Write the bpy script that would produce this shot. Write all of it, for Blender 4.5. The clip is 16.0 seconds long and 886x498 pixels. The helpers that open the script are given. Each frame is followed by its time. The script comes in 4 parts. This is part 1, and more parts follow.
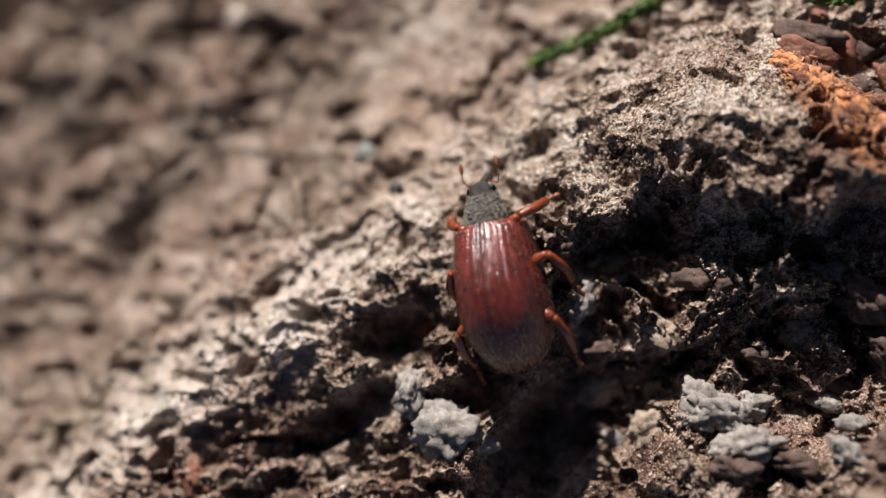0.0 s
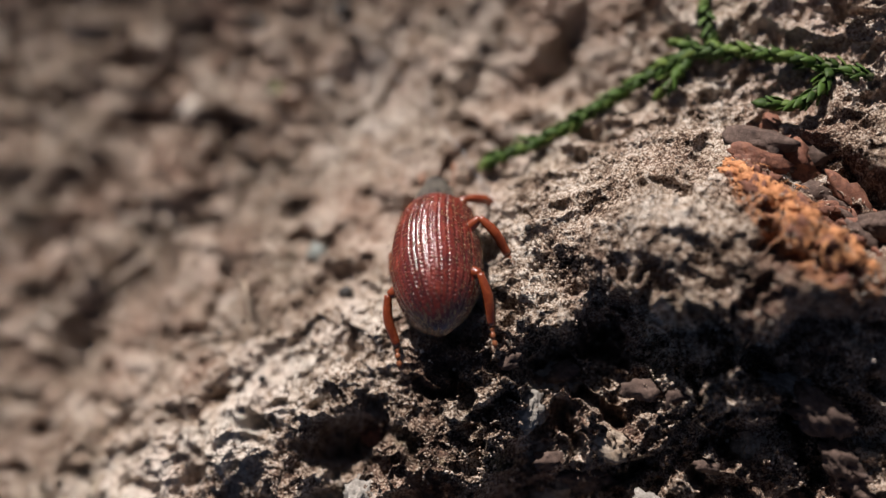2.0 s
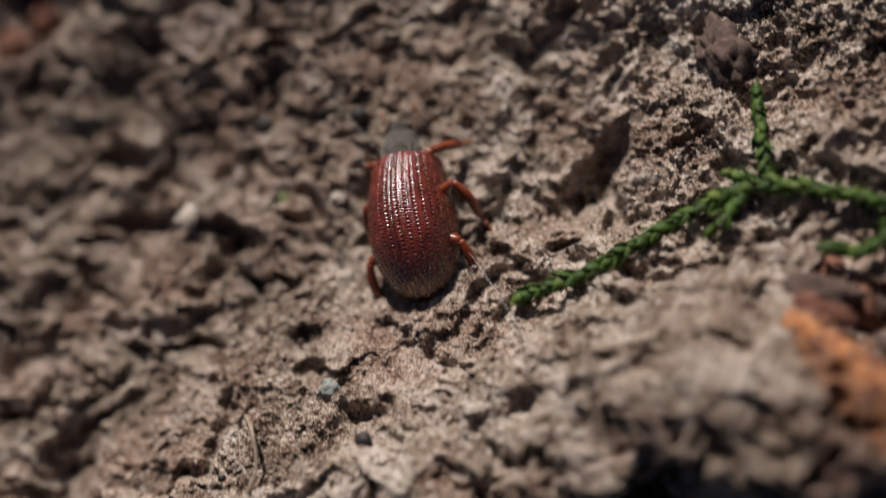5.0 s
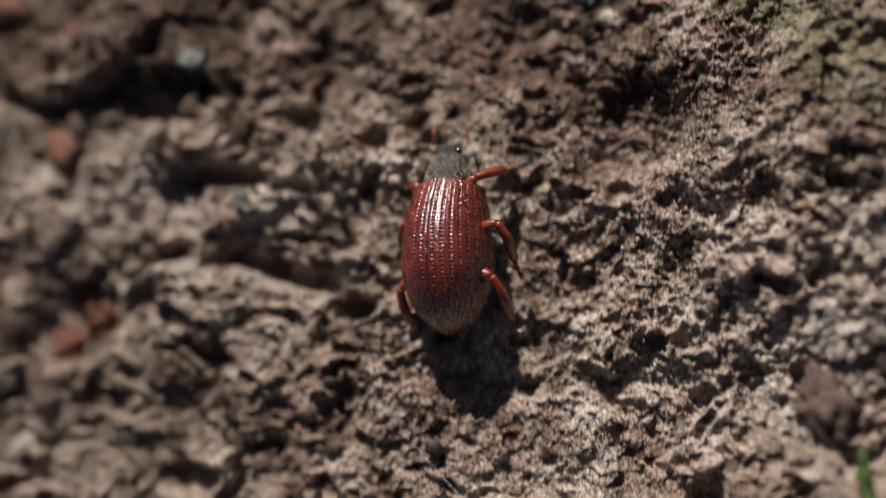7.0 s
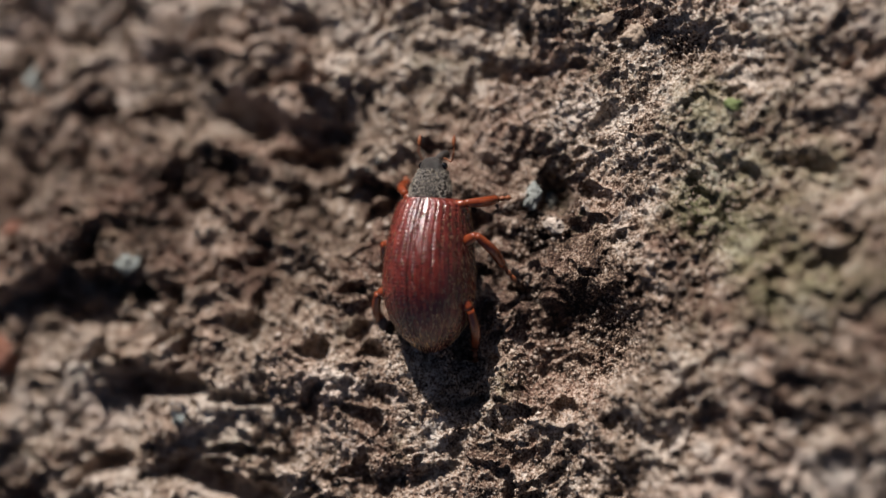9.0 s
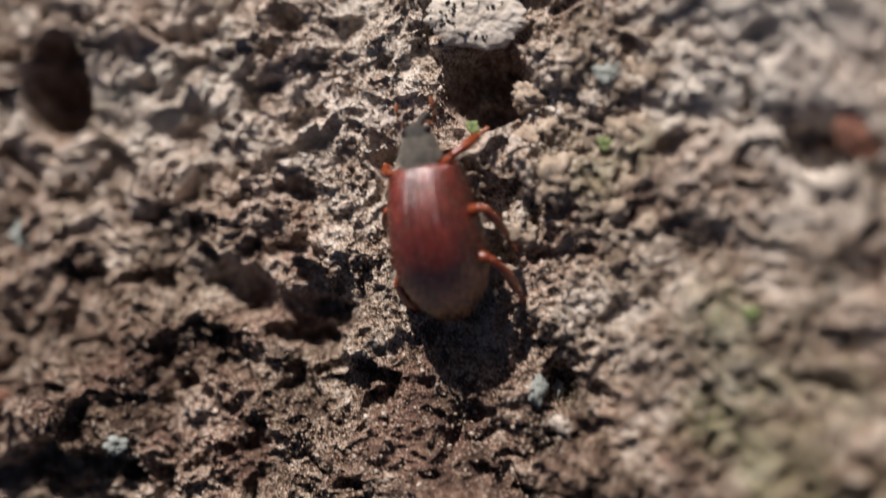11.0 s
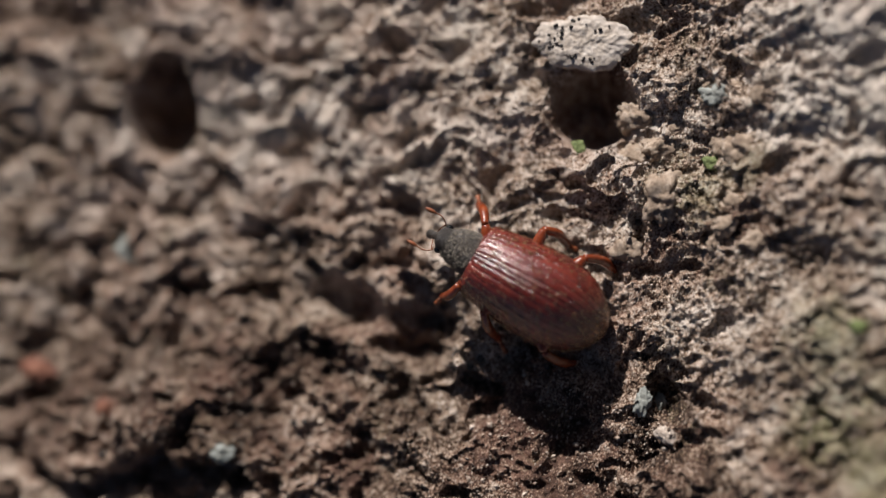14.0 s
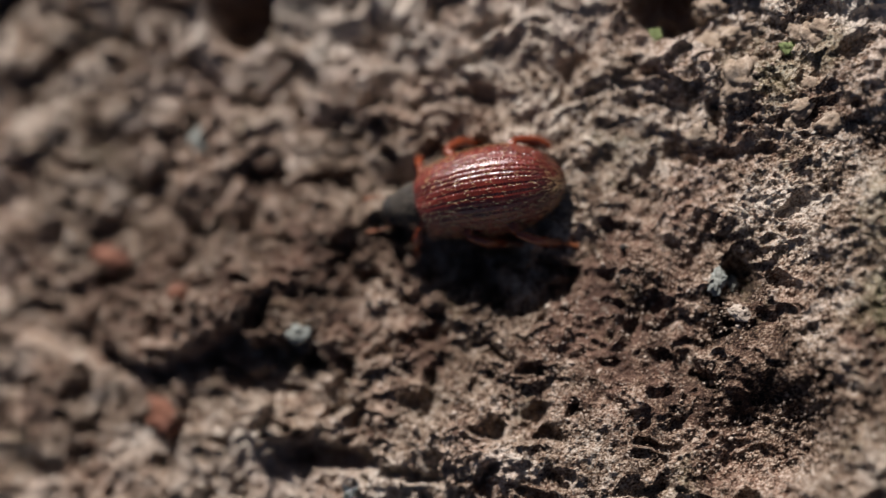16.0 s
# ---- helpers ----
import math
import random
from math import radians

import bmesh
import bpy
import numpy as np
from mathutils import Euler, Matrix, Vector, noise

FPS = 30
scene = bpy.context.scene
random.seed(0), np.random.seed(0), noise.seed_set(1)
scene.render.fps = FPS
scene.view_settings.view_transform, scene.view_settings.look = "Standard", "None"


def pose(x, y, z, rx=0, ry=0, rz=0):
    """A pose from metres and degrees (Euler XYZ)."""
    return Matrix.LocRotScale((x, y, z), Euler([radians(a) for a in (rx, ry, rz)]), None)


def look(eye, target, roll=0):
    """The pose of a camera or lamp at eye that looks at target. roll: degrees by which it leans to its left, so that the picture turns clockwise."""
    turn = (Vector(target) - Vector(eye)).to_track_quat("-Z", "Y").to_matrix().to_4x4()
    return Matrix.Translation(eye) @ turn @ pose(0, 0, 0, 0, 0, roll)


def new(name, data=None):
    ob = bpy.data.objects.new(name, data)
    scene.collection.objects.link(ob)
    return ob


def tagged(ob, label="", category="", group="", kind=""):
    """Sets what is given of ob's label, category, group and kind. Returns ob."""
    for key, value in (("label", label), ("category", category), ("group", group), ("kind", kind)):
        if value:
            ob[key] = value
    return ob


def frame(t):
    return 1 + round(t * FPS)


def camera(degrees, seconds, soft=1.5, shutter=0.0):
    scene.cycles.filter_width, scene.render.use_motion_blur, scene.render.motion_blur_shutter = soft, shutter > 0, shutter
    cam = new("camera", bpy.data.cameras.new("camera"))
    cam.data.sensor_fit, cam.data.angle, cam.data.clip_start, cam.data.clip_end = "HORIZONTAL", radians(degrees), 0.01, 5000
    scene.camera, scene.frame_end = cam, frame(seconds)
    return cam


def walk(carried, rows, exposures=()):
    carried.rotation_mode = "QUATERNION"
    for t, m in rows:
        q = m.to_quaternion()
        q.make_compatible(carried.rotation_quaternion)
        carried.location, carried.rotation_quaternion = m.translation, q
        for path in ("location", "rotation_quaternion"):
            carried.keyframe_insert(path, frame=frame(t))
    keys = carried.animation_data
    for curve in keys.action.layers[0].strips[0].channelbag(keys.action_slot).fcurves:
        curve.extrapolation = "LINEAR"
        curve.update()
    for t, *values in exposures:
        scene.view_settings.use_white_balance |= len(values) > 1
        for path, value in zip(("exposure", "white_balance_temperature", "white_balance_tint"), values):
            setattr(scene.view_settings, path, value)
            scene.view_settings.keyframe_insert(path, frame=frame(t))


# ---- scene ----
MM = 0.001  # all sizes below are in millimetres


def mm_pose(x, y, z, rx=0, ry=0, rz=0):
    return pose(x * MM, y * MM, z * MM, rx, ry, rz)


cam = camera(35, 16.0, soft=1.2, shutter=0.5)
cam.data.dof.use_dof = True
cam.data.dof.focus_distance = 19.1 * MM
cam.data.dof.aperture_fstop = 40
CAMERA_ROWS = [
    (0.0, mm_pose(4.037, -3.008, 21.320, 8.18, 10.51, 1.50)),
    (0.5, mm_pose(4.283, -3.016, 21.319, 8.70, 10.71, 1.58)),
    (1.0, mm_pose(4.509, -2.808, 21.260, 8.61, 10.80, 1.47)),
    (1.5, mm_pose(4.597, -1.801, 21.058, 8.41, 10.53, 1.35)),
    (2.0, mm_pose(4.739, -1.601, 21.134, 8.55, 10.64, 1.31)),
    (2.5, mm_pose(4.729, -1.457, 21.304, 8.26, 11.28, 1.38)),
    (3.0, mm_pose(4.182, -1.445, 20.973, 8.68, 11.02, 1.47)),
    (3.2, mm_pose(3.884, -1.446, 20.850, 8.91, 10.85, 1.55)),
    (5.3, mm_pose(3.109, 1.374, 19.811, 8.31, 8.32, 2.20)),
    (5.5, mm_pose(2.645, 2.048, 19.867, 7.55, 8.56, 2.25)),
    (6.0, mm_pose(2.796, 4.092, 19.869, 6.38, 9.79, 1.81)),
    (6.5, mm_pose(2.915, 4.728, 19.680, 6.71, 10.17, 1.80)),
    (7.0, mm_pose(2.664, 5.813, 19.545, 7.17, 10.34, 1.52)),
    (7.5, mm_pose(2.812, 6.773, 19.484, 8.20, 10.44, 1.27)),
    (8.0, mm_pose(3.225, 7.465, 19.451, 8.39, 10.60, 0.91)),
    (8.2, mm_pose(3.482, 7.667, 19.389, 8.67, 10.75, 0.84)),
    (10.3, mm_pose(3.662, 10.885, 18.762, 4.89, 11.54, 0.49)),
    (10.5, mm_pose(3.996, 11.263, 18.668, 4.76, 11.94, 0.50)),
    (11.0, mm_pose(3.983, 12.585, 18.245, 4.04, 12.94, 0.82)),
    (11.5, mm_pose(3.820, 13.071, 18.125, 4.35, 13.35, 0.96)),
    (12.0, mm_pose(3.608, 13.295, 18.207, 4.32, 13.80, 0.90)),
    (12.5, mm_pose(3.104, 12.598, 18.756, 4.98, 12.87, 1.19)),
    (13.0, mm_pose(2.816, 12.334, 18.823, 5.23, 13.02, 1.39)),
    (13.5, mm_pose(2.835, 12.326, 18.839, 5.85, 13.26, 1.35)),
    (14.0, mm_pose(2.674, 12.082, 19.070, 6.07, 12.87, 1.47)),
    (14.5, mm_pose(2.361, 11.196, 19.177, 6.80, 12.33, 2.03)),
    (15.0, mm_pose(2.152, 10.926, 19.347, 6.65, 12.05, 1.93)),
    (15.5, mm_pose(1.845, 10.464, 19.481, 6.78, 11.92, 2.22)),
    (16.0, mm_pose(1.365, 10.087, 19.533, 6.99, 11.77, 2.37)),
]
walk(cam, CAMERA_ROWS, exposures=[(0.0, 0.68), (3.2, 0.28), (5.5, 0.02), (6.5, 0.18), (8.0, 0.36), (10.5, 0.48), (11.5, 0.52), (13.0, 0.36), (16.0, 0.28)])

# ---- light: low sun from beyond the crest, and a clear sky ----
SUN_FROM = Vector((-0.20, 0.81, 0.52)).normalized()
world = bpy.data.worlds.new("sky")
scene.world = world
world.use_nodes = True
sky = world.node_tree.nodes.new("ShaderNodeTexSky")
sky.sky_type, sky.sun_disc = "NISHITA", False
sky.air_density, sky.dust_density, sky.ozone_density = 0.32, 0.7, 0.2
sky.sun_elevation, sky.sun_rotation = math.asin(SUN_FROM.z), math.atan2(SUN_FROM.x, SUN_FROM.y)
world.node_tree.nodes["Background"].inputs["Strength"].default_value = 0.05
world.node_tree.links.new(sky.outputs["Color"], world.node_tree.nodes["Background"].inputs["Color"])
sun = new("sun", bpy.data.lights.new("sun", "SUN"))
sun.data.energy, sun.data.angle, sun.data.color = 5.0, radians(0.53), (1.0, 0.94, 0.90)
sun.matrix_world = look(SUN_FROM * 0.2, (0, 0, 0))


# ---- materials ----
def material(name, rough=0.7, **inputs):
    m = bpy.data.materials.new(name)
    m.use_nodes = True
    b = m.node_tree.nodes["Principled BSDF"]
    b.inputs["Roughness"].default_value = rough
    for key, value in inputs.items():
        b.inputs[key.replace("_", " ")].default_value = value
    return m, m.node_tree, b


def add(tree, kind, **settings):
    n = tree.nodes.new(kind)
    for key, value in settings.items():
        setattr(n, key, value)
    return n


def link(tree, a, b):
    tree.links.new(a, b)


def noise_tex(tree, scale, detail=5, rough=0.6, coords=None, warp=0.0):
    """Noise in object space; scale counts features per millimetre."""
    n = add(tree, "ShaderNodeTexNoise")
    n.inputs["Scale"].default_value, n.inputs["Detail"].default_value = scale / MM, detail
    n.inputs["Roughness"].default_value, n.inputs["Distortion"].default_value = rough, warp
    link(tree, coords or add(tree, "ShaderNodeTexCoord").outputs["Object"], n.inputs["Vector"])
    return n.outputs["Fac"]


def specks(tree, scale, coords=None):
    """One random number for each of many small grains; scale counts grains per millimetre."""
    n = add(tree, "ShaderNodeTexVoronoi")
    n.inputs["Scale"].default_value = scale / MM
    link(tree, coords or add(tree, "ShaderNodeTexCoord").outputs["Object"], n.inputs["Vector"])
    s = add(tree, "ShaderNodeSeparateColor")
    link(tree, n.outputs["Color"], s.inputs[0])
    return s.outputs[0]


def ramp(tree, fac, *stops):
    r = add(tree, "ShaderNodeValToRGB")
    e = r.color_ramp.elements
    while len(e) < len(stops):
        e.new(0.5)
    for el, (pos, col) in zip(e, stops):
        el.position, el.color = pos, (*col, 1) if len(col) == 3 else col
    link(tree, fac, r.inputs["Fac"])
    return r.outputs["Color"]


def mix(tree, fac, a, b, blend="MIX"):
    n = add(tree, "ShaderNodeMix", data_type="RGBA", blend_type=blend)
    for socket, value in ((n.inputs[0], fac), (n.inputs[6], a), (n.inputs[7], b)):
        if isinstance(value, (int, float)):
            socket.default_value = value
        elif isinstance(value, tuple):
            socket.default_value = (*value, 1)
        else:
            link(tree, value, socket)
    return n.outputs[2]


def bump(tree, bsdf, height, strength, depth):
    n = add(tree, "ShaderNodeBump")
    n.inputs["Strength"].default_value, n.inputs["Distance"].default_value = strength, depth * MM
    link(tree, height, n.inputs["Height"])
    link(tree, n.outputs["Normal"], bsdf.inputs["Normal"])


def speckled(name, dark, mid, light, scale, rough=0.75, relief=0.03, **inputs):
    """A surface mottled in three tones at two sizes, with fine relief."""
    m, t, b = material(name, rough, **inputs)
    big, small = noise_tex(t, scale), noise_tex(t, scale * 5, 6, 0.7)
    col = ramp(t, big, (0.3, dark), (0.52, mid), (0.75, light))
    col = mix(t, 0.55, col, ramp(t, small, (0.3, dark), (0.55, mid), (0.72, light)), "MIX")
    col = mix(t, 0.3, col, ramp(t, specks(t, 16), (0.0, dark), (0.5, mid), (1.0, light)))
    link(t, col, b.inputs["Base Color"])
    bump(t, b, small, 0.6, relief)
    return m


def bark_material():
    """Weathered bark: brown cork frosted with pale grains; lichen film, dirt with painted-in shade, algae and
    rust-coloured wood, each laid where its mask says.
    """
    m, t, b = material("weathered_bark", 0.82)
    b.inputs["Specular IOR Level"].default_value = 0.35
    big, mid, fine, grain, frost = noise_tex(t, 0.6, 4), noise_tex(t, 2.4, 5, 0.65, warp=0.4), noise_tex(t, 8, 5, 0.7), noise_tex(t, 17, 4, 0.75), noise_tex(t, 32, 2, 0.7)

    def attribute(name):
        return add(t, "ShaderNodeAttribute", attribute_name=name).outputs["Fac"]

    def weighted(start, *terms):
        total = start
        for socket, gain, middle in terms:
            n = add(t, "ShaderNodeMath", operation="MULTIPLY_ADD")
            link(t, socket, n.inputs[0])
            n.inputs[1].default_value = gain
            if isinstance(total, float):
                n.inputs[2].default_value = total - gain * middle
            else:
                off = add(t, "ShaderNodeMath", operation="ADD")
                link(t, total, off.inputs[0])
                off.inputs[1].default_value = -gain * middle
                link(t, off.outputs[0], n.inputs[2])
            total = n.outputs[0]
        return total

    light = weighted(0.5, (mid, 0.7, 0.5), (fine, 0.8, 0.5), (grain, 1.6, 0.5), (frost, 1.3, 0.5), (attribute("tone"), 0.35, 0.5), (attribute("pale"), 0.34, 0.35), (attribute("dirt_shade"), -0.34, 0.25))
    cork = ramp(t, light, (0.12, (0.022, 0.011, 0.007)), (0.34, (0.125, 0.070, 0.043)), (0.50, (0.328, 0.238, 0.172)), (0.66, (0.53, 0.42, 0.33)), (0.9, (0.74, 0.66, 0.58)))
    cork = mix(t, ramp(t, big, (0.44, (0, 0, 0)), (0.64, (0.3, 0.3, 0.3))), cork, (0.42, 0.235, 0.175))

    def mask(name, gain=1.0, lo=0.35, hi=0.65):
        return ramp(t, weighted(0.0, (attribute(name), 1.0, 0.0), (fine, 0.9, 0.5)), (lo, (0, 0, 0)), (hi, (gain, gain, gain)))

    green = ramp(t, grain, (0.3, (0.10, 0.11, 0.045)), (0.6, (0.24, 0.25, 0.12)), (0.8, (0.42, 0.41, 0.27)))
    col = mix(t, mask("algae", 0.65, 0.3, 0.85), cork, green)
    rust = ramp(t, fine, (0.32, (0.10, 0.035, 0.018)), (0.5, (0.34, 0.14, 0.065)), (0.68, (0.60, 0.30, 0.14)))
    col = mix(t, mask("rust", 0.9), col, rust)
    link(t, col, b.inputs["Base Color"])
    grit = add(t, "ShaderNodeTexVoronoi")
    grit.inputs["Scale"].default_value = 20 / MM
    link(t, add(t, "ShaderNodeTexCoord").outputs["Object"], grit.inputs["Vector"])
    bump(t, b, weighted(0.0, (fine, 1.0, 0.0), (grain, 0.9, 0.0), (frost, 0.7, 0.0), (grit.outputs["Distance"], -0.5, 0.0)), 1.0, 0.06)
    link(t, ramp(t, specks(t, 22), (0.80, (0.85, 0.85, 0.85)), (0.95, (0.25, 0.25, 0.25))), b.inputs["Roughness"])
    return m


def shell_material():
    """Glossy red-brown wing case, darker beside the seam; shade is painted into its tip and lower flanks."""
    m, t, b = material("wing_case", 0.25, Specular_IOR_Level=0.6, Coat_Weight=0.5, Coat_Roughness=0.17)
    b.inputs["Subsurface Weight"].default_value = 0.0
    fine, broad_n = noise_tex(t, 26, 4), noise_tex(t, 3.5, 4)
    col = ramp(t, broad_n, (0.32, (0.080, 0.010, 0.007)), (0.5, (0.155, 0.022, 0.013)), (0.7, (0.26, 0.042, 0.024)))
    col = mix(t, ramp(t, fine, (0.35, (0.5, 0.5, 0.5)), (0.6, (0, 0, 0))), col, (0.05, 0.009, 0.007))
    seam_shade = add(t, "ShaderNodeAttribute", attribute_name="seam_shade")
    col = mix(t, seam_shade.outputs["Fac"], col, (0.028, 0.008, 0.006))
    link(t, col, b.inputs["Base Color"])
    bump(t, b, noise_tex(t, 30, 3, 0.7), 0.5, 0.011)
    return m


BARK = bark_material()
SHELL = shell_material()
PRONOTUM = speckled("pronotum_cuticle", (0.009, 0.007, 0.006), (0.024, 0.019, 0.016), (0.095, 0.076, 0.062), 22, 0.42, 0.03)
BELLY = speckled("belly_cuticle", (0.015, 0.010, 0.008), (0.035, 0.02, 0.015), (0.07, 0.04, 0.03), 6, 0.5, 0.01)
LEG = speckled("leg_cuticle", (0.095, 0.016, 0.006), (0.185, 0.034, 0.010), (0.31, 0.075, 0.024), 5, 0.26, 0.006, Coat_Weight=0.3)
TARSUS = speckled("tarsus_cuticle", (0.12, 0.03, 0.010), (0.24, 0.07, 0.025), (0.40, 0.17, 0.07), 8, 0.45, 0.008)
HAIR, hair_tree, hair_b = material("golden_scale_hair", 0.3, Specular_IOR_Level=0.6)
hair_b.inputs["Base Color"].default_value = (0.66, 0.45, 0.24, 1)
GREY_HAIR, grey_tree, grey_b = material("grey_scale_hair", 0.5)
grey_b.inputs["Base Color"].default_value = (0.16, 0.135, 0.105, 1)
EYE, eye_tree, eye_b = material("beetle_eye", 0.15)
eye_b.inputs["Base Color"].default_value = (0.006, 0.006, 0.007, 1)
def moss_material():
    """Translucent scale leaves, each of its own green."""
    m, t, b = material("moss_leaf", 0.6, Specular_IOR_Level=0.25)
    rnd = add(t, "ShaderNodeObjectInfo").outputs["Random"]
    col = ramp(t, rnd, (0.0, (0.010, 0.024, 0.005)), (0.4, (0.024, 0.055, 0.008)), (0.8, (0.055, 0.105, 0.014)), (1.0, (0.15, 0.19, 0.045)))
    col = mix(t, 0.4, col, ramp(t, noise_tex(t, 9, 4), (0.35, (0.012, 0.032, 0.005)), (0.65, (0.08, 0.13, 0.02))))
    link(t, col, b.inputs["Base Color"])
    bump(t, b, noise_tex(t, 22, 3), 0.5, 0.012)
    return m


MOSS = moss_material()
MOSS_STEM = speckled("moss_stem", (0.03, 0.05, 0.012), (0.06, 0.075, 0.02), (0.11, 0.10, 0.04), 6, 0.6, 0.01)
RUST = speckled("rotten_red_wood", (0.05, 0.018, 0.010), (0.18, 0.065, 0.036), (0.38, 0.17, 0.10), 4, 0.7, 0.04)
ORANGE = speckled("orange_inner_wood", (0.28, 0.10, 0.04), (0.54, 0.23, 0.09), (0.72, 0.41, 0.21), 4, 0.75, 0.04)
LICHEN = speckled("blue_grey_lichen", (0.12, 0.115, 0.10), (0.26, 0.275, 0.25), (0.45, 0.48, 0.45), 5, 0.8, 0.03)
PALE_CRUST = speckled("pale_lichen_crust", (0.24, 0.18, 0.135), (0.52, 0.44, 0.37), (0.72, 0.66, 0.59), 5, 0.8, 0.03)
DISC = speckled("white_lichen_disc", (0.28, 0.22, 0.165), (0.53, 0.46, 0.39), (0.72, 0.66, 0.60), 3, 0.8, 0.02)
GREY_CRUMB = speckled("grey_bark_crumb", (0.10, 0.085, 0.07), (0.28, 0.25, 0.22), (0.52, 0.48, 0.43), 5, 0.85, 0.05)
TAN_CRUMB = speckled("tan_bark_crumb", (0.14, 0.09, 0.06), (0.36, 0.275, 0.2), (0.58, 0.49, 0.41), 5, 0.85, 0.05)
DARK_CRUMB = speckled("dark_fruit_body", (0.008, 0.007, 0.006), (0.022, 0.017, 0.014), (0.06, 0.045, 0.035), 6, 0.5, 0.02)
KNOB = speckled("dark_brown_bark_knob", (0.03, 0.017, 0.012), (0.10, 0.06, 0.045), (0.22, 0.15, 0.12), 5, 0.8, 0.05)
GREEN_CRUMB = speckled("green_algae_grains", (0.05, 0.07, 0.02), (0.15, 0.19, 0.06), (0.34, 0.37, 0.17), 8, 0.7, 0.03)
SILK, silk_tree, silk_b = material("spider_silk", 0.25)
silk_b.inputs["Base Color"].default_value = (0.75, 0.75, 0.75, 1)
WATER, water_tree, water_b = material("water_drop", 0.08, IOR=1.4, Transmission_Weight=1.0)
water_b.inputs["Base Color"].default_value = (0.9, 0.95, 1.0, 1)


# ---- helpers for meshes ----
def mesh_object(name, verts, faces, mat, parent=None, label="", shade=True, at=None):
    """A mesh object from points in millimetres."""
    me = bpy.data.meshes.new(name)
    me.from_pydata([(x * MM, y * MM, z * MM) for x, y, z in verts], [], faces)
    me.polygons.foreach_set("use_smooth", [shade] * len(me.polygons))
    me.materials.append(mat)
    ob = new(name, me)
    if parent:
        ob.parent = parent
    if at is not None:
        ob.matrix_basis = at
    if label:
        ob["label"] = label
    return ob


def part(name, bm, mat, parent, label="", at=None):
    """Links a bmesh, in millimetres, as one mesh object under a thing or a part."""
    bmesh.ops.scale(bm, vec=(MM, MM, MM), verts=bm.verts)
    me = bpy.data.meshes.new(name)
    bm.to_mesh(me)
    bm.free()
    me.polygons.foreach_set("use_smooth", [True] * len(me.polygons))
    me.materials.append(mat)
    ob = new(name, me)
    if parent:
        ob.parent = parent
    if at is not None:
        ob.matrix_basis = at
    if label:
        ob["label"] = label
    return ob


def empty(name, m=None):
    ob = new(name)
    ob.empty_display_size = 0.2 * MM
    if m is not None:
        ob.matrix_basis = m
    return ob


def tube(points, radii, sides=10):
    """Verts and faces of a closed tube along points."""
    pts = [Vector(p) for p in points]
    verts, faces = [], []
    ahead = (pts[1] - pts[0]).normalized()
    side = ahead.orthogonal().normalized()
    for i, p in enumerate(pts):
        a = (pts[min(i + 1, len(pts) - 1)] - pts[max(i - 1, 0)]).normalized()
        side = (side - a * side.dot(a)).normalized()
        up = a.cross(side)
        for k in range(sides):
            w = 2 * math.pi * k / sides
            verts.append(tuple(p + (side * math.cos(w) + up * math.sin(w)) * radii[i]))
    for i in range(len(pts) - 1):
        for k in range(sides):
            a, b = i * sides + k, i * sides + (k + 1) % sides
            faces.append((a, b, b + sides, a + sides))
    n = len(pts) - 1
    faces.append(tuple(range(sides - 1, -1, -1)))
    faces.append(tuple(n * sides + k for k in range(sides)))
    return verts, faces


def bent(points, steps):
    """Points evenly along a smooth line through the given ones."""
    p = [Vector(q) for q in points]
    p = [p[0] * 2 - p[1]] + p + [p[-1] * 2 - p[-2]]
    out = []
    spans = len(p) - 3
    for s in range(steps + 1):
        f = s / steps * spans
        i = min(int(f), spans - 1)
        t = f - i
        a, b, c, d = p[i:i + 4]
        out.append(0.5 * (2 * b + (c - a) * t + (2 * a - 5 * b + 4 * c - d) * t * t + (3 * b - a - 3 * c + d) * t ** 3))
    return out


def lump(radius, seed, squash=(1, 1, 1), rough=0.35, fine=3):
    """A crumb: a ball worn into an uneven grain."""
    bm = bmesh.new()
    bmesh.ops.create_icosphere(bm, subdivisions=fine, radius=1)
    off = Vector((seed * 3.7, seed * 1.9, -seed * 2.3))
    for v in bm.verts:
        c = v.co.copy()
        k = 1 + rough * noise.noise(c * 1.3 + off) + rough * 0.6 * noise.noise(c * 3.1 + off) + rough * 0.35 * noise.noise(c * 7 + off) + rough * 0.3 * noise.noise(c * 15 + off) + rough * 0.2 * noise.noise(c * 29 + off)
        v.co = Vector((c.x * squash[0], c.y * squash[1], c.z * squash[2])) * k * radius
    return bm


# ---- the bark ----
def hash2(ix, iy, seed):
    """Repeatable random numbers in 0..1 for whole-numbered cells."""
    u = np.uint32
    n = ix.astype(np.int32).view(u) * u(374761393) + iy.astype(np.int32).view(u) * u(668265263) + u(seed * 974634777 & 0xFFFFFFFF)
    n = (n ^ (n >> u(13))) * u(1274126177)
    n = (n ^ (n >> u(16))) * u(2246822519)
    return ((n ^ (n >> u(15))) & u(0xFFFFFF)).astype(np.float32) * np.float32(1 / 0xFFFFFF)


def grad_noise(x, y, seed):
    ix, iy = np.floor(x), np.floor(y)
    fx, fy = x - ix, y - iy
    u, v = fx * fx * fx * (fx * (fx * 6 - 15) + 10), fy * fy * fy * (fy * (fy * 6 - 15) + 10)

    def corner(dx, dy):
        a = hash2(ix + dx, iy + dy, seed) * np.float32(2 * np.pi)
        return np.cos(a) * (fx - dx) + np.sin(a) * (fy - dy)
    low = corner(0, 0) * (1 - u) + corner(1, 0) * u
    high = corner(0, 1) * (1 - u) + corner(1, 1) * u
    return (low * (1 - v) + high * v) * 1.5


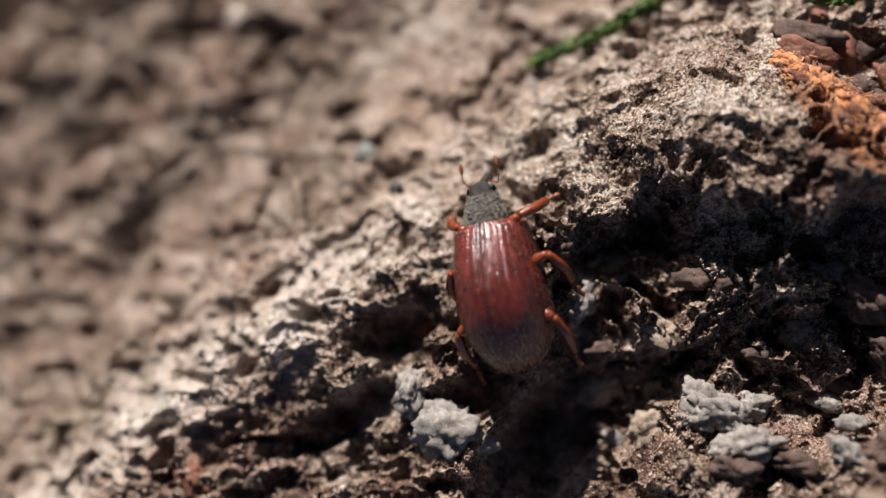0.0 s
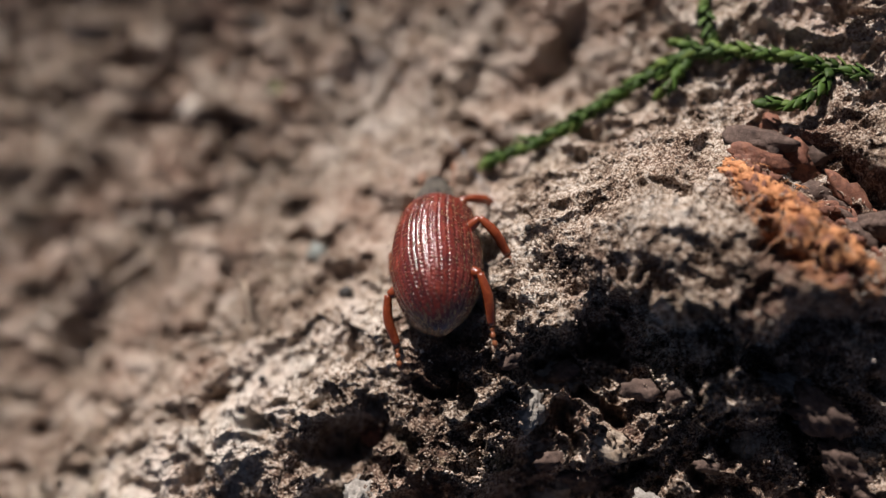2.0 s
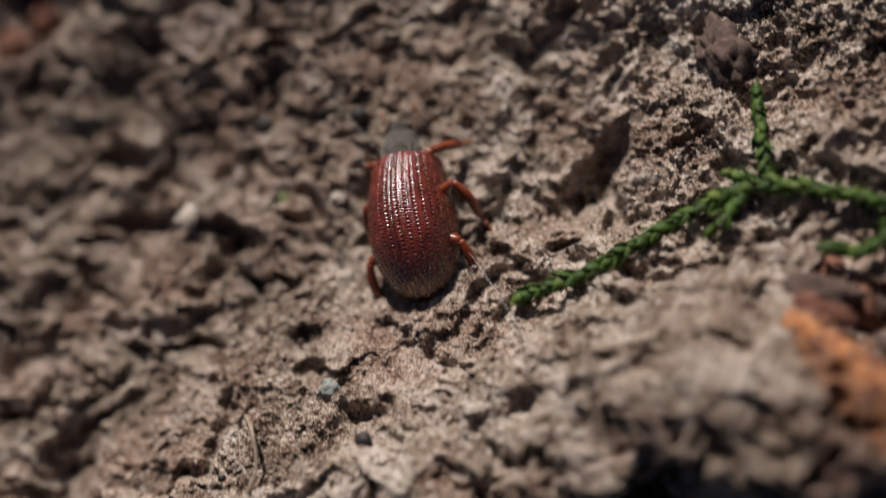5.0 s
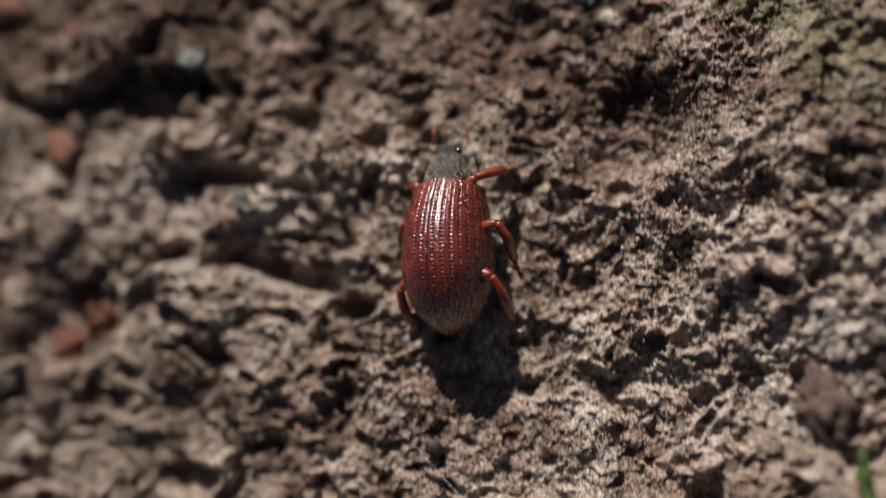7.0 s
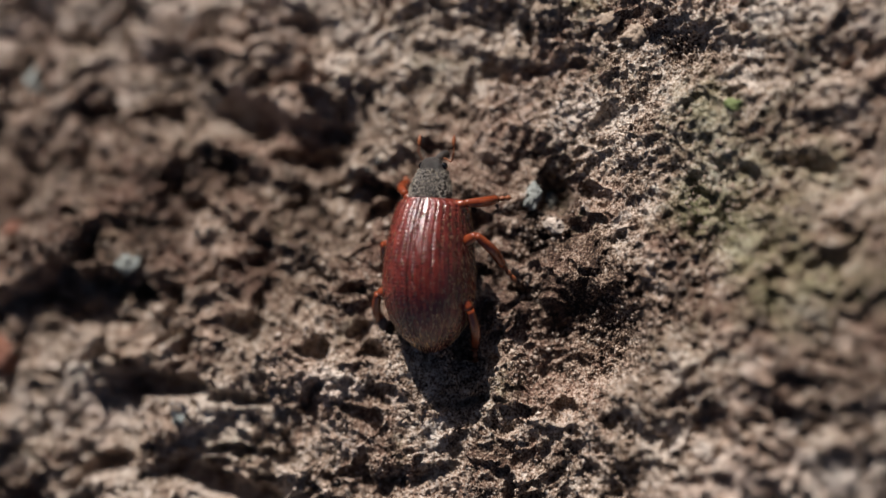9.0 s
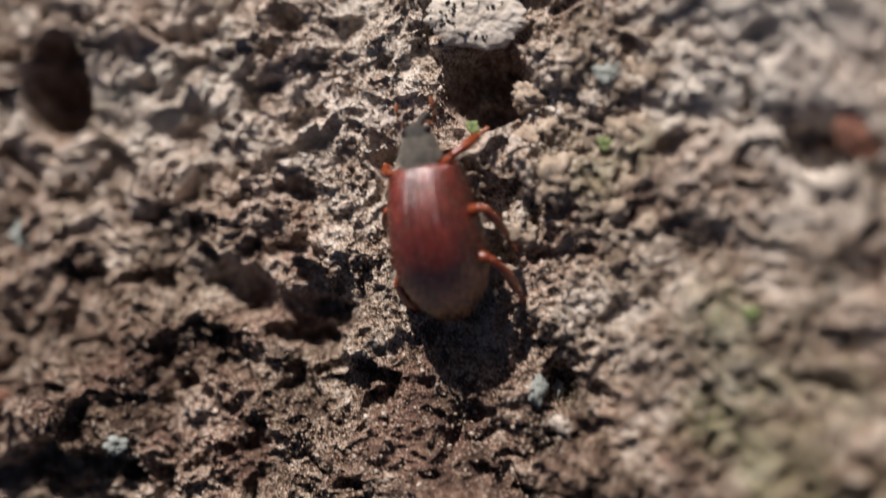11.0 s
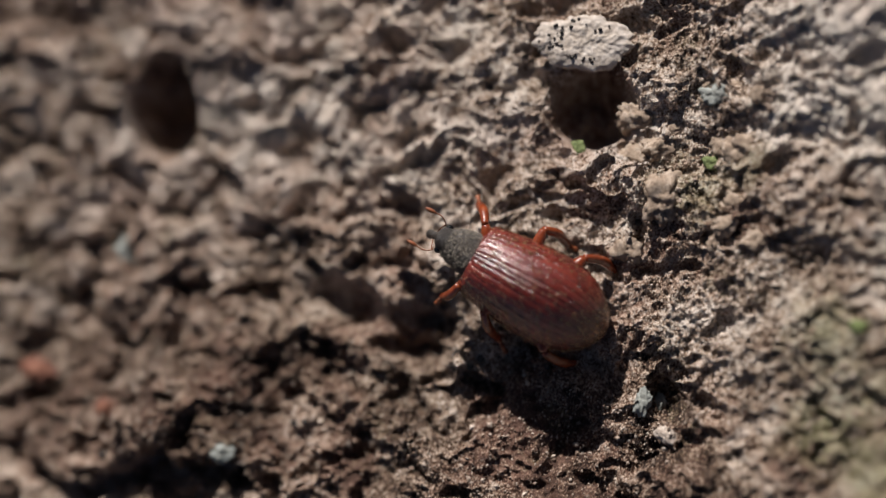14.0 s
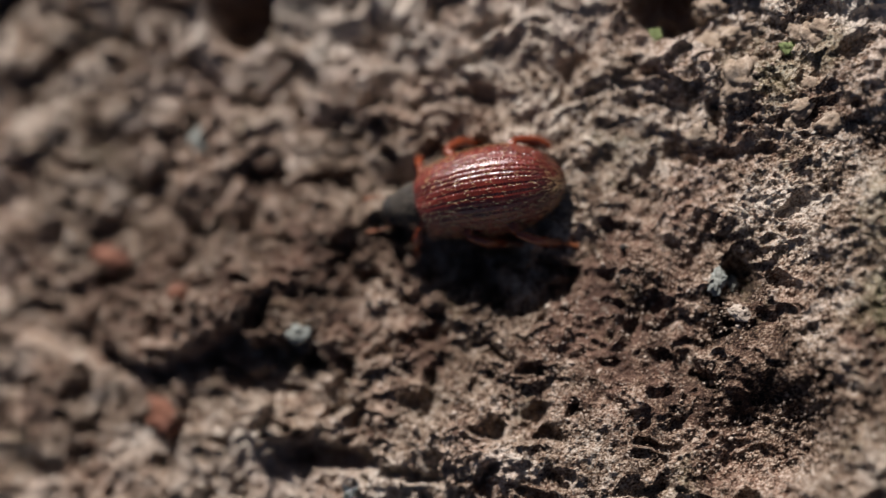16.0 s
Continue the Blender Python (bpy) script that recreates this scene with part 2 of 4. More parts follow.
def fbm(x, y, seed, octaves=4, gain=0.5):
    total, amp, f = 0.0, 1.0, 1.0
    for k in range(octaves):
        total = total + amp * grad_noise(x * f + 17.3 * k, y * f - 9.1 * k, seed + k)
        amp, f = amp * gain, f * 2.03
    return total


def cells(x, y, seed):
    """Distance to the nearest and second nearest scattered point, and that point's random number."""
    ix, iy = np.floor(x), np.floor(y)
    one, two, tag = (np.full(x.shape, v, np.float32) for v in (9.0, 9.0, 0.0))
    for dx in (-1, 0, 1):
        for dy in (-1, 0, 1):
            cx, cy = ix + dx, iy + dy
            px, py = cx + 0.1 + 0.8 * hash2(cx, cy, seed), cy + 0.1 + 0.8 * hash2(cx, cy, seed + 71)
            d = np.hypot(px - x, py - y)
            near = d < one
            two = np.where(near, one, np.minimum(two, d))
            tag = np.where(near, hash2(cx, cy, seed + 133), tag)
            one = np.where(near, d, one)
    return one, two, tag


def smooth(a, b, x):
    t = np.clip((x - a) / (b - a), 0, 1)
    return t * t * (3 - 2 * t)


def spot(x, y, cx, cy, rx, ry, turn=0.0, edge=0.5):
    """1 inside an oval, falling to 0 at its rim."""
    c, s = math.cos(radians(turn)), math.sin(radians(turn))
    u, v = ((x - cx) * c + (y - cy) * s) / rx, (-(x - cx) * s + (y - cy) * c) / ry
    return 1 - smooth(1 - edge, 1 + edge, np.hypot(u, v))


def broad(x, y):
    """The bark's large relief in mm: the crest, the hollow behind it, and the long gentle slopes."""
    d = -0.62 * (x - 0.45) + 0.78 * (y - 0.15) + 0.25 * np.sin(0.9 * x + 0.4)
    gone = 1 - smooth(4.0, 7.5, y)
    gone = gone * (1 - 0.62 * smooth(1.4, 4.2, y) * smooth(-0.6, 3.4, x))
    h = 2.0 * gone * (1 - smooth(-0.5, 4.0, d)) * (1 - 0.10 * smooth(2.5, 6.0, x)) + 0.1 * gone * np.exp(-(d / 0.8) ** 2)
    h = h + 0.85 * gone * smooth(1.8, 4.5, x) * (1 - smooth(-0.5, 4.5, d))
    h = h - 0.45 * gone * smooth(2.5, 6.0, d) * smooth(-1.0, -5.0, x)
    lip = 0.42 + 0.30 * np.clip(x - 3.3, -2.5, 0) + 0.16 * np.sin(2.1 * x) + 0.1 * np.sin(5.3 * x + 1)
    fall = (lip - y).clip(0, 9)
    under = smooth(1.75, 2.3, x + 0.25 * np.sin(1.3 * y) + 0.30 * np.clip(-y - 1.0, 0, 3))
    h = h - under * (0.52 * smooth(0.0, 0.35, fall) + 0.34 * np.minimum(fall, 2.5) - 0.95 * smooth(2.4, 4.2, fall))
    h = h - 0.35 * smooth(10.0, 12.5, y) + 0.32 * np.clip(x - 0.8, 0, 6) * smooth(2.0, 10.0, y) - 0.10 * np.clip(-x - 1.2, 0, 7) * smooth(3.0, 6.0, y)
    h = h + 0.3 * smooth(13.0, 17.0, y) * smooth(-2.5, 0.5, x)
    ledge = 10.80 + 0.15 * np.sin(1.9 * x) + 0.05 * np.sin(6 * x) + 0.22 * fbm(x * 1.6, y * 0.6, 83, 3)
    along = smooth(-9.5, -7.5, x) * (1 - smooth(-5.0, -4.0, x))
    h = h + 0.30 * along * smooth(-0.03, 0.10, y - ledge) * (1 - smooth(0.5, 2.2, y - ledge)) - 0.20 * along * np.exp(-((y - ledge + 0.12) / 0.12) ** 2)
    r = np.hypot(x, y - 7)
    return h - 0.5 * smooth(20, 90, r) * (r / 12) ** 1.3


def hollows(x, y):
    """Single pits, cracks and holes, in mm."""
    h = -0.95 * spot(x, y, 0.30, 16.05, 0.52, 0.50, 0, 0.3)
    h -= 1.0 * spot(x, y, -6.45, 16.35, 0.46, 0.78, 4, 0.25)
    h -= 0.50 * spot(x, y, 1.75, 9.85, 0.75, 0.62, 30, 0.5)
    h -= 0.35 * spot(x, y, 2.34, 4.21, 0.25, 0.42, -28, 0.7)
    h -= 0.45 * spot(x, y, 2.70, 4.79, 0.18, 0.36, -20, 0.5)
    h -= 0.5 * spot(x, y, -3.45, 7.92, 0.75, 0.16, -18, 0.5)
    h -= 0.45 * spot(x, y, -2.25, 7.36, 0.32, 0.16, 0, 0.5)
    h -= 0.5 * spot(x, y, -4.5, 9.35, 0.7, 0.15, -5, 0.5)
    h -= 0.45 * spot(x, y, -5.2, 8.2, 0.36, 0.14, 10, 0.5)
    h -= 0.5 * spot(x, y, -6.75, 7.1, 0.75, 0.55, 20, 0.4)
    h -= 0.4 * spot(x, y, -4.77, 4.84, 0.45, 0.22, 0, 0.5)
    h -= 0.35 * spot(x, y, -4.4, 3.85, 0.6, 0.16, 0, 0.5)
    h -= 0.35 * spot(x, y, -2.8, 3.55, 0.32, 0.2, 10, 0.5)
    h -= 0.45 * spot(x, y, -5.2, -0.07, 0.45, 0.75, -20, 0.5)
    h -= 0.25 * spot(x, y, -2.1, -0.72, 0.55, 0.20, 34, 0.8)
    h -= 0.25 * spot(x, y, -0.7, 0.80, 0.45, 0.18, 30, 0.8)
    h -= 0.22 * spot(x, y, 1.74, 1.2, 0.30, 0.15, 38, 0.8)
    h -= 0.25 * spot(x, y, 3.33, 1.82, 0.4, 0.16, 26, 0.8)
    h -= 0.75 * spot(x, y, -0.28, -1.5, 0.42, 0.36, 10, 0.5)
    h -= 0.6 * spot(x, y, -1.04, -2.70, 0.8, 0.22, 30, 0.5)
    h -= 0.7 * spot(x, y, 0.85, -2.35, 0.6, 0.28, 20, 0.5)
    h -= 0.8 * spot(x, y, 6.5, 1.95, 1.0, 0.45, -42, 0.5)
    h -= 0.5 * spot(x, y, 4.63, 15.0, 0.42, 0.34, 20, 0.4)
    h -= 0.45 * spot(x, y, -3.3, 13.3, 0.62, 0.3, -20, 0.5)
    h -= 0.35 * spot(x, y, -2.1, 12.9, 0.55, 0.4, 10, 0.5)
    h -= 0.35 * spot(x, y, 1.35, 12.05, 0.22, 0.3, 0, 0.5)
    h += 0.35 * spot(x, y, -6.1, 11.7, 0.9, 0.5, 8, 0.7)
    h += 0.3 * spot(x, y, -5.1, 9.75, 0.7, 0.42, -8, 0.7)
    h += 0.3 * spot(x, y, 0.55, 15.0, 0.5, 0.3, 0, 0.8)
    return h


def track_calm(x, y):
    """How far the fine lumps are worn down; the loose crumbs lie thicker away from this strip."""
    wild = spot(x, y, 4.3, -1.0, 2.8, 1.5, 0, 0.4) - 0.45 * spot(x, y, 3.9, 1.7, 2.4, 1.0, 25, 0.5) + 0.15 * spot(x, y, -1.0, -2.2, 2.2, 1.3, 20, 0.5)
    return 1 - 0.40 * np.exp(-((x + 0.2) / 1.3) ** 2) * smooth(-0.5, 0.5, y) - 0.28 * smooth(0.6, 2.0, x) * smooth(8.0, 11.0, y) + 0.95 * wild


def dome(one, size=0.6):
    """The rounded top of a grain round its scattered point."""
    return np.sqrt(np.clip(1 - (one / size) ** 2, 0, 1))


def lumps(x, y):
    """Crumbly bark in mm, cork plates, crumbs, grains and grit, and each grain's own tone in 0..1."""
    wx = x + 0.28 * fbm(x * 0.9, y * 0.9, 3, 3) + 0.08 * fbm(x * 4, y * 4, 31, 2)
    wy = y + 0.28 * fbm(x * 0.9 + 40, y * 0.9, 5, 3) + 0.08 * fbm(x * 4 + 11, y * 4, 33, 2)
    sandy = smooth(-0.4, 1.6, x + 1.2 * fbm(x * 0.6, y * 0.6, 71, 2)) * smooth(4.5, 7.0, y)
    platy = 1 - 0.7 * sandy
    h = 0.16 * fbm(x * 0.35, y * 0.35, 7, 3) + 0.19 * fbm(wx * 0.95, wy * 1.2, 41, 6, 0.5)
    one, two, tag = cells(wx * 0.72, wy * 1.1, 11)
    some = smooth(-0.15, 0.45, fbm(x * 1.1, y * 1.1, 51, 3))
    h = h - platy * 0.34 * some * (1 - smooth(0.0, 0.26, two - one)) + platy * 0.14 * (tag - 0.5)
    one, two, tag = cells(wx * 1.9, wy * 2.4, 13)
    h = h + platy * (0.05 * smooth(0.0, 0.4, two - one) - 0.03) + 0.08 * (tag - 0.5) - 0.24 * smooth(0.5, 0.2, one) * (tag > 0.88)
    one, two, tag = cells(wx * 4.1, wy * 4.6, 15)
    h = h + (0.055 + 0.02 * sandy) * dome(one, 0.62) * (0.4 + 0.9 * tag) - (0.05 + 0.07 * sandy) * smooth(0.5, 0.1, one) * (tag < 0.13) - 0.02 - 0.02 * sandy
    tone = 0.42 * tag
    gx, gy = x + 0.05 * grad_noise(x * 7, y * 7, 73), y + 0.05 * grad_noise(x * 7 + 8, y * 7, 75)
    one, two, tag = cells(gx * 8.5, gy * 9.0, 77)
    h = h + (0.6 + 0.5 * sandy) * (0.048 * dome(one) * (0.3 + tag) - 0.06 * smooth(0.55, 0.15, one) * (tag < 0.17))
    tone = tone + 0.36 * tag
    one, two, tag = cells(gx * 18, gy * 18, 79)
    h = h + 0.022 * dome(one) * (0.2 + tag) + 0.02 * fbm(x * 6 + 2, y * 6, 57, 2, 0.6)
    tone = tone + 0.22 * tag
    h = h + (0.018 + 0.014 * sandy) * (hash2(np.round(x * 46), np.round(y * 46), 83) - 0.5)
    return h + 0.04, tone


def ground_z(x, y, fine=True, toned=False):
    """The bark's height in mm; with toned also the tone of its grains."""
    x, y = (np.atleast_1d(np.asarray(v, np.float32)) for v in (x, y))
    zs, tones = np.empty(x.shape, np.float32), np.empty(x.shape, np.float32)
    for i in range(0, len(x), 30000):
        k = slice(i, i + 30000)
        zs[k] = broad(x[k], y[k]) + hollows(x[k], y[k])
        if fine:
            h, tones[k] = lumps(x[k], y[k])
            zs[k] += h * track_calm(x[k], y[k])
    return (zs, tones) if toned else zs


GRID = {}


def bark():
    """One sheet of bark, fine where the camera passes and coarse beyond."""
    xs = np.concatenate([np.linspace(-80, -14, 40), np.arange(-13, -9, 0.09), np.arange(-9, 8.0, 0.0215), np.arange(8.0, 13, 0.09), np.linspace(14, 80, 40)])
    ys = np.concatenate([np.linspace(-75, -9, 40), np.arange(-8, -4.2, 0.09), np.arange(-4.2, 18.6, 0.0215), np.arange(18.6, 23, 0.09), np.linspace(24, 90, 40)])
    x, y = np.meshgrid(xs, ys)
    z, tone = (v.reshape(x.shape) for v in ground_z(x.ravel(), y.ravel(), toned=True))
    ny, nx = x.shape
    GRID.update(xs=xs, ys=ys, z=z)
    x, y = x.astype(np.float32), y.astype(np.float32)
    # knobs lean and overhang a little, as loose cork does
    gy, gx = np.gradient(z, ys, xs)
    lean = -0.012
    px = x - lean * np.clip(gx, -2, 2) + 0.012 * grad_noise(x * 9, y * 9, 61)
    py = y - lean * np.clip(gy, -2, 2) - 0.03 * (z - broad(x, y)).clip(-0.5, 0.5) + 0.012 * grad_noise(x * 9, y * 9, 63)
    co = np.stack([px, py, z], -1).reshape(-1, 3) * MM
    i = np.arange(nx * ny).reshape(ny, nx)
    quads = np.stack([i[:-1, :-1], i[:-1, 1:], i[1:, 1:], i[1:, :-1]], -1).reshape(-1, 4)
    me = bpy.data.meshes.new("bark_ground")
    me.vertices.add(nx * ny)
    me.vertices.foreach_set("co", co.ravel())
    me.loops.add(quads.size)
    me.loops.foreach_set("vertex_index", quads.ravel().astype(np.int32))
    me.polygons.add(len(quads))
    me.polygons.foreach_set("loop_start", np.arange(0, quads.size, 4, dtype=np.int32))
    me.polygons.foreach_set("use_smooth", np.ones(len(quads), bool))
    me.update(calc_edges=True)
    d = -0.62 * (x - 0.45) + 0.78 * (y - 0.15)
    n1, n2 = fbm(x * 0.8, y * 0.8, 81, 5), fbm(x * 1.5, y * 1.5, 91, 5)
    early = 1 - smooth(4.0, 7.0, y)
    pale = 0.30 + 0.42 * n1
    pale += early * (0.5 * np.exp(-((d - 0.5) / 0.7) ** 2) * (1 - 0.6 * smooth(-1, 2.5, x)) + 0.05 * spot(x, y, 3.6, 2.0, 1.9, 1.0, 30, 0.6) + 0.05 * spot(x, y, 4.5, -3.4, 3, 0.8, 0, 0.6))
    pale += 0.25 * spot(x, y, 5.2, 14.8, 1.8, 2.6, 0, 0.6) + 0.4 * spot(x, y, 4.7, 7.8, 1.6, 1.1, 0, 0.6) + 0.5 * spot(x, y, 4.4, 16.2, 1.8, 1.2, 0, 0.6) + 0.3 * spot(x, y, -0.5, -2.2, 1.2, 0.8, 0, 0.6) + 0.05 * spot(x, y, 5.6, 2.9, 1.9, 1.5, 0, 0.6) + 0.45 * spot(x, y, -3.8, 17.0, 3.2, 1.5, 0, 0.7) + 1.2 * spot(x, y, 4.4, 16.8, 1.7, 1.3, 0, 0.7) + 0.15 * spot(x, y, 3.0, 13.0, 2.5, 5.0, 0, 0.6)
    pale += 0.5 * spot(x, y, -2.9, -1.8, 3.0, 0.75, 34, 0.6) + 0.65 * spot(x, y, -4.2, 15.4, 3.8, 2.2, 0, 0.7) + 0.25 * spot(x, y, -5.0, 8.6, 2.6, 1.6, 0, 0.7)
    pale += 0.1 * spot(x, y, 3.9, 1.75, 2.3, 0.95, 25, 0.6) + 0.3 * spot(x, y, 4.2, 6.5, 1.6, 1.6, 0, 0.7) + 0.25 * spot(x, y, -4.2, 9.6, 2.4, 1.5, 0, 0.7)
    pale += 0.28 * spot(x, y, 1.4, 4.2, 2.2, 1.7, 20, 0.7) + 0.06 * smooth(0.6, 2.0, x) * smooth(10.0, 12.5, y) + 0.12 * spot(x, y, 1.0, 5.0, 3.0, 1.2, 0, 0.7)
    pale += 0.5 * spot(x, y, -3.6, 11.6, 0.4, 0.35, 0, 0.7) + 0.3 * spot(x, y, 1.3, 15.6, 1.0, 0.7, 0, 0.7) + 0.3 * spot(x, y, 2.2, 6.6, 1.4, 1.4, 0, 0.7) + 0.4 * spot(x, y, -1.0, 12.7, 0.4, 0.3, 40, 0.7)
    dirt_shade = 0.1 + 0.5 * n2
    # shade behind the crest and down the scarp, painted into the bark colour
    dirt_shade += 0.32 * early * smooth(0.0, 0.8, -d) * (1 - smooth(1.6, 2.4, x)) + 0.3 * early * spot(x, y, 4.2, -1.5, 3.4, 2.3, 0, 0.5)
    dirt_shade += 0.36 * spot(x, y, -6.0, 12.5, 3.0, 1.9, 0, 0.6) + 0.15 * spot(x, y, 1.0, 11.0, 1.6, 1.0, 0, 0.6) + 0.08 * spot(x, y, 4.3, 5.3, 1.5, 1.0, 0, 0.6) 
    # the spot at (4.3, -3.4) extends the painted scarp shade
    dirt_shade += 0.15 * spot(x, y, 4.4, 6.2, 0.8, 0.5, 0, 0.6) + 0.1 * spot(x, y, 3.6, 4.7, 1.5, 0.9, 0, 0.6) + 0.25 * spot(x, y, 4.3, -3.4, 2.2, 0.9, 0, 0.6) + 0.32 * spot(x, y, -4.2, 11.3, 3.6, 1.5, 0, 0.6) + 0.28 * spot(x, y, 1.0, 11.2, 1.3, 1.0, 0, 0.6) + 0.05 * spot(x, y, 0.5, 5.6, 2.6, 1.3, 0, 0.6) - 0.25 * spot(x, y, 5.6, 2.9, 1.9, 1.6, 0, 0.6)
    dirt_shade += 0.35 * spot(x, y, 4.7, 11.0, 1.7, 1.9, 0, 0.7) + 0.2 * spot(x, y, 4.6, 3.0, 1.6, 1.1, 0, 0.7) + 0.4 * spot(x, y, -5.6, 6.3, 1.4, 1.0, 0, 0.7)
    # some of these darker ovals coincide with pits of hollows()
    dirt_shade += 0.45 * spot(x, y, 5.8, 0.9, 1.3, 0.6, -20, 0.6) + 0.6 * spot(x, y, 6.7, 1.9, 1.2, 1.0, -30, 0.6) + 0.45 * spot(x, y, 0.2, 11.5, 1.9, 1.2, 0, 0.7) + 0.6 * spot(x, y, 1.75, 9.85, 0.95, 0.8, 30, 0.5) + 0.4 * spot(x, y, 0.25, 16.4, 0.6, 0.4, 0, 0.4) + 1.0 * spot(x, y, -6.45, 16.35, 0.5, 0.85, 4, 0.3) + 0.3 * spot(x, y, -3.0, 12.4, 0.7, 0.5, 0, 0.6)
    dirt_shade += 0.12 * spot(x, y, -2.2, 12.1, 2.0, 1.1, 25, 0.6) + 0.25 * spot(x, y, -5.0, 13.0, 2.2, 1.5, 20, 0.6) + 0.15 * spot(x, y, -3.0, 10.6, 4.5, 1.3, 5, 0.6) + 0.2 * spot(x, y, -1.5, 6.5, 2.0, 1.2, 20, 0.7)
    algae = 0.08 + 0.35 * fbm(x * 0.9 + 30, y * 0.9, 101, 5)
    algae += 0.5 * spot(x, y, 4.2, 11.4, 1.3, 1.8, 10, 0.7) + 0.35 * spot(x, y, 2.2, 15.2, 0.9, 0.8, 0, 0.7) + 0.25 * spot(x, y, 3.2, 13.2, 1.0, 1.4, 0, 0.7) + 0.25 * spot(x, y, -4.2, -2.6, 2.0, 0.8, 20, 0.7)
    rust = -0.25 + 0.2 * n1
    rust += 1.1 * spot(x, y, 5.87, 1.52, 1.35, 0.42, -46, 0.4) + 0.7 * spot(x, y, 4.9, 15.1, 0.4, 0.3, 0, 0.6) + 0.7 * spot(x, y, -6.5, 7.15, 0.6, 0.45, 0, 0.6)
    rust += 0.45 * spot(x, y, 6.1, 1.1, 1.3, 0.7, -40, 0.7) + 0.5 * spot(x, y, -2.2, -3.2, 0.6, 0.25, 30, 0.6) + 0.7 * spot(x, y, 0.06, -1.35, 0.25, 0.2, 0, 0.6) + 0.6 * spot(x, y, -3.2, -3.6, 0.4, 0.3, 0, 0.6) + 0.5 * spot(x, y, -8.1, 12.15, 0.45, 0.3, 0, 0.6) + 0.4 * spot(x, y, -6.85, 11.6, 0.25, 0.25, 0, 0.6) + 0.5 * spot(x, y, -1.05, -2.75, 0.25, 0.2, 0, 0.6)
    for name, value in (("pale", pale), ("dirt_shade", dirt_shade), ("algae", algae), ("rust", rust), ("tone", tone)):
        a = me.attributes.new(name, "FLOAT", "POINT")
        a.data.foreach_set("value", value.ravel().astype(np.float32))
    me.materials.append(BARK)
    return tagged(new("ground", me), "weathered grey-brown tree bark with knobs, pits and pale lichen film", "tree bark", kind="structure")


bark()


def zat(x, y):
    """The bark's height at one place, read off the sheet."""
    xs, ys, z = GRID["xs"], GRID["ys"], GRID["z"]
    i, j = int(np.searchsorted(xs, x)) - 1, int(np.searchsorted(ys, y)) - 1
    u, v = (x - xs[i]) / (xs[i + 1] - xs[i]), (y - ys[j]) / (ys[j + 1] - ys[j])
    return float((z[j, i] * (1 - u) + z[j, i + 1] * u) * (1 - v) + (z[j + 1, i] * (1 - u) + z[j + 1, i + 1] * u) * v)


def loose_grains():
    """Countless small cork grains lying on the bark, joined in one mesh."""
    rng = np.random.default_rng(5)
    bv = np.array([(1, 0, 0), (-1, 0, 0), (0, 1, 0), (0, -1, 0), (0, 0, 1), (0, 0, -1)], float)
    bf = np.array([(0, 2, 4), (2, 1, 4), (1, 3, 4), (3, 0, 4), (2, 0, 5), (1, 2, 5), (3, 1, 5), (0, 3, 5)])
    n = 150000
    x, y = rng.uniform(-8.6, 7.4, n), rng.uniform(-3.9, 18.2, n)
    keep = 0.7 * fbm(x * 0.7, y * 0.7, 201, 3) + 0.6 * fbm(x * 2.6, y * 2.6, 205, 2) > rng.uniform(-0.35, 0.5, n)
    x, y = x[keep], y[keep]
    z, n = ground_z(x, y), len(x)
    r = 0.009 + 0.012 * rng.random(n) + 0.03 * rng.random(n) ** 12
    q = bv[None] * (1 + 0.6 * (rng.random((n, 6, 1)) - 0.5)) * r[:, None, None] * rng.uniform(0.6, 1.3, (n, 1, 3))
    a = rng.uniform(0, 6.28, (n, 1))
    q = np.stack([q[..., 0] * np.cos(a) - q[..., 1] * np.sin(a) + x[:, None], q[..., 0] * np.sin(a) + q[..., 1] * np.cos(a) + y[:, None], q[..., 2] + (z + r * 0.2)[:, None]], -1)
    verts = q.reshape(-1, 3)
    faces = (bf[None] + 6 * np.arange(n)[:, None, None]).reshape(-1, 3)
    ob = mesh_object("bark_grains", verts.tolist(), faces.tolist(), GRAINS, shade=False)
    return tagged(ob, "loose tan and grey cork grains scattered over the bark", "bark grains", kind="stuff")


def grain_material():
    m, t, b = material("mixed_cork_grains", 0.55)
    rnd = add(t, "ShaderNodeNewGeometry").outputs["Random Per Island"]
    col = ramp(t, rnd, (0.0, (0.06, 0.035, 0.022)), (0.3, (0.24, 0.15, 0.10)), (0.6, (0.38, 0.28, 0.21)), (0.95, (0.60, 0.51, 0.43)))
    col = mix(t, 0.4, col, ramp(t, noise_tex(t, 14, 4), (0.3, (0.08, 0.055, 0.04)), (0.6, (0.5, 0.4, 0.32))))
    link(t, col, b.inputs["Base Color"])
    bump(t, b, noise_tex(t, 20, 4), 0.6, 0.02)
    return m


GRAINS = grain_material()
loose_grains()


# ---- the weevil ----
def wing_outline(u):
    """Half width and top height of the wing cases, u from the shoulders (0) to the tip (1)."""
    if u < 0.56:
        w = 1 - 0.25 * ((0.56 - u) / 0.56) ** 1.8
    else:
        w = max(0.0, 1 - ((u - 0.56) / 0.44) ** 2.0) ** 0.62
    w *= 1 - 0.30 * max(0.0, 1 - u / 0.05) ** 2
    top = 1 - 0.42 * ((0.46 - u) / 0.46) ** 2 if u < 0.46 else max(0.0, 1 - ((u - 0.46) / 0.54) ** 2.0) ** 0.66
    return 0.625 * w, 0.33 + 0.80 * top


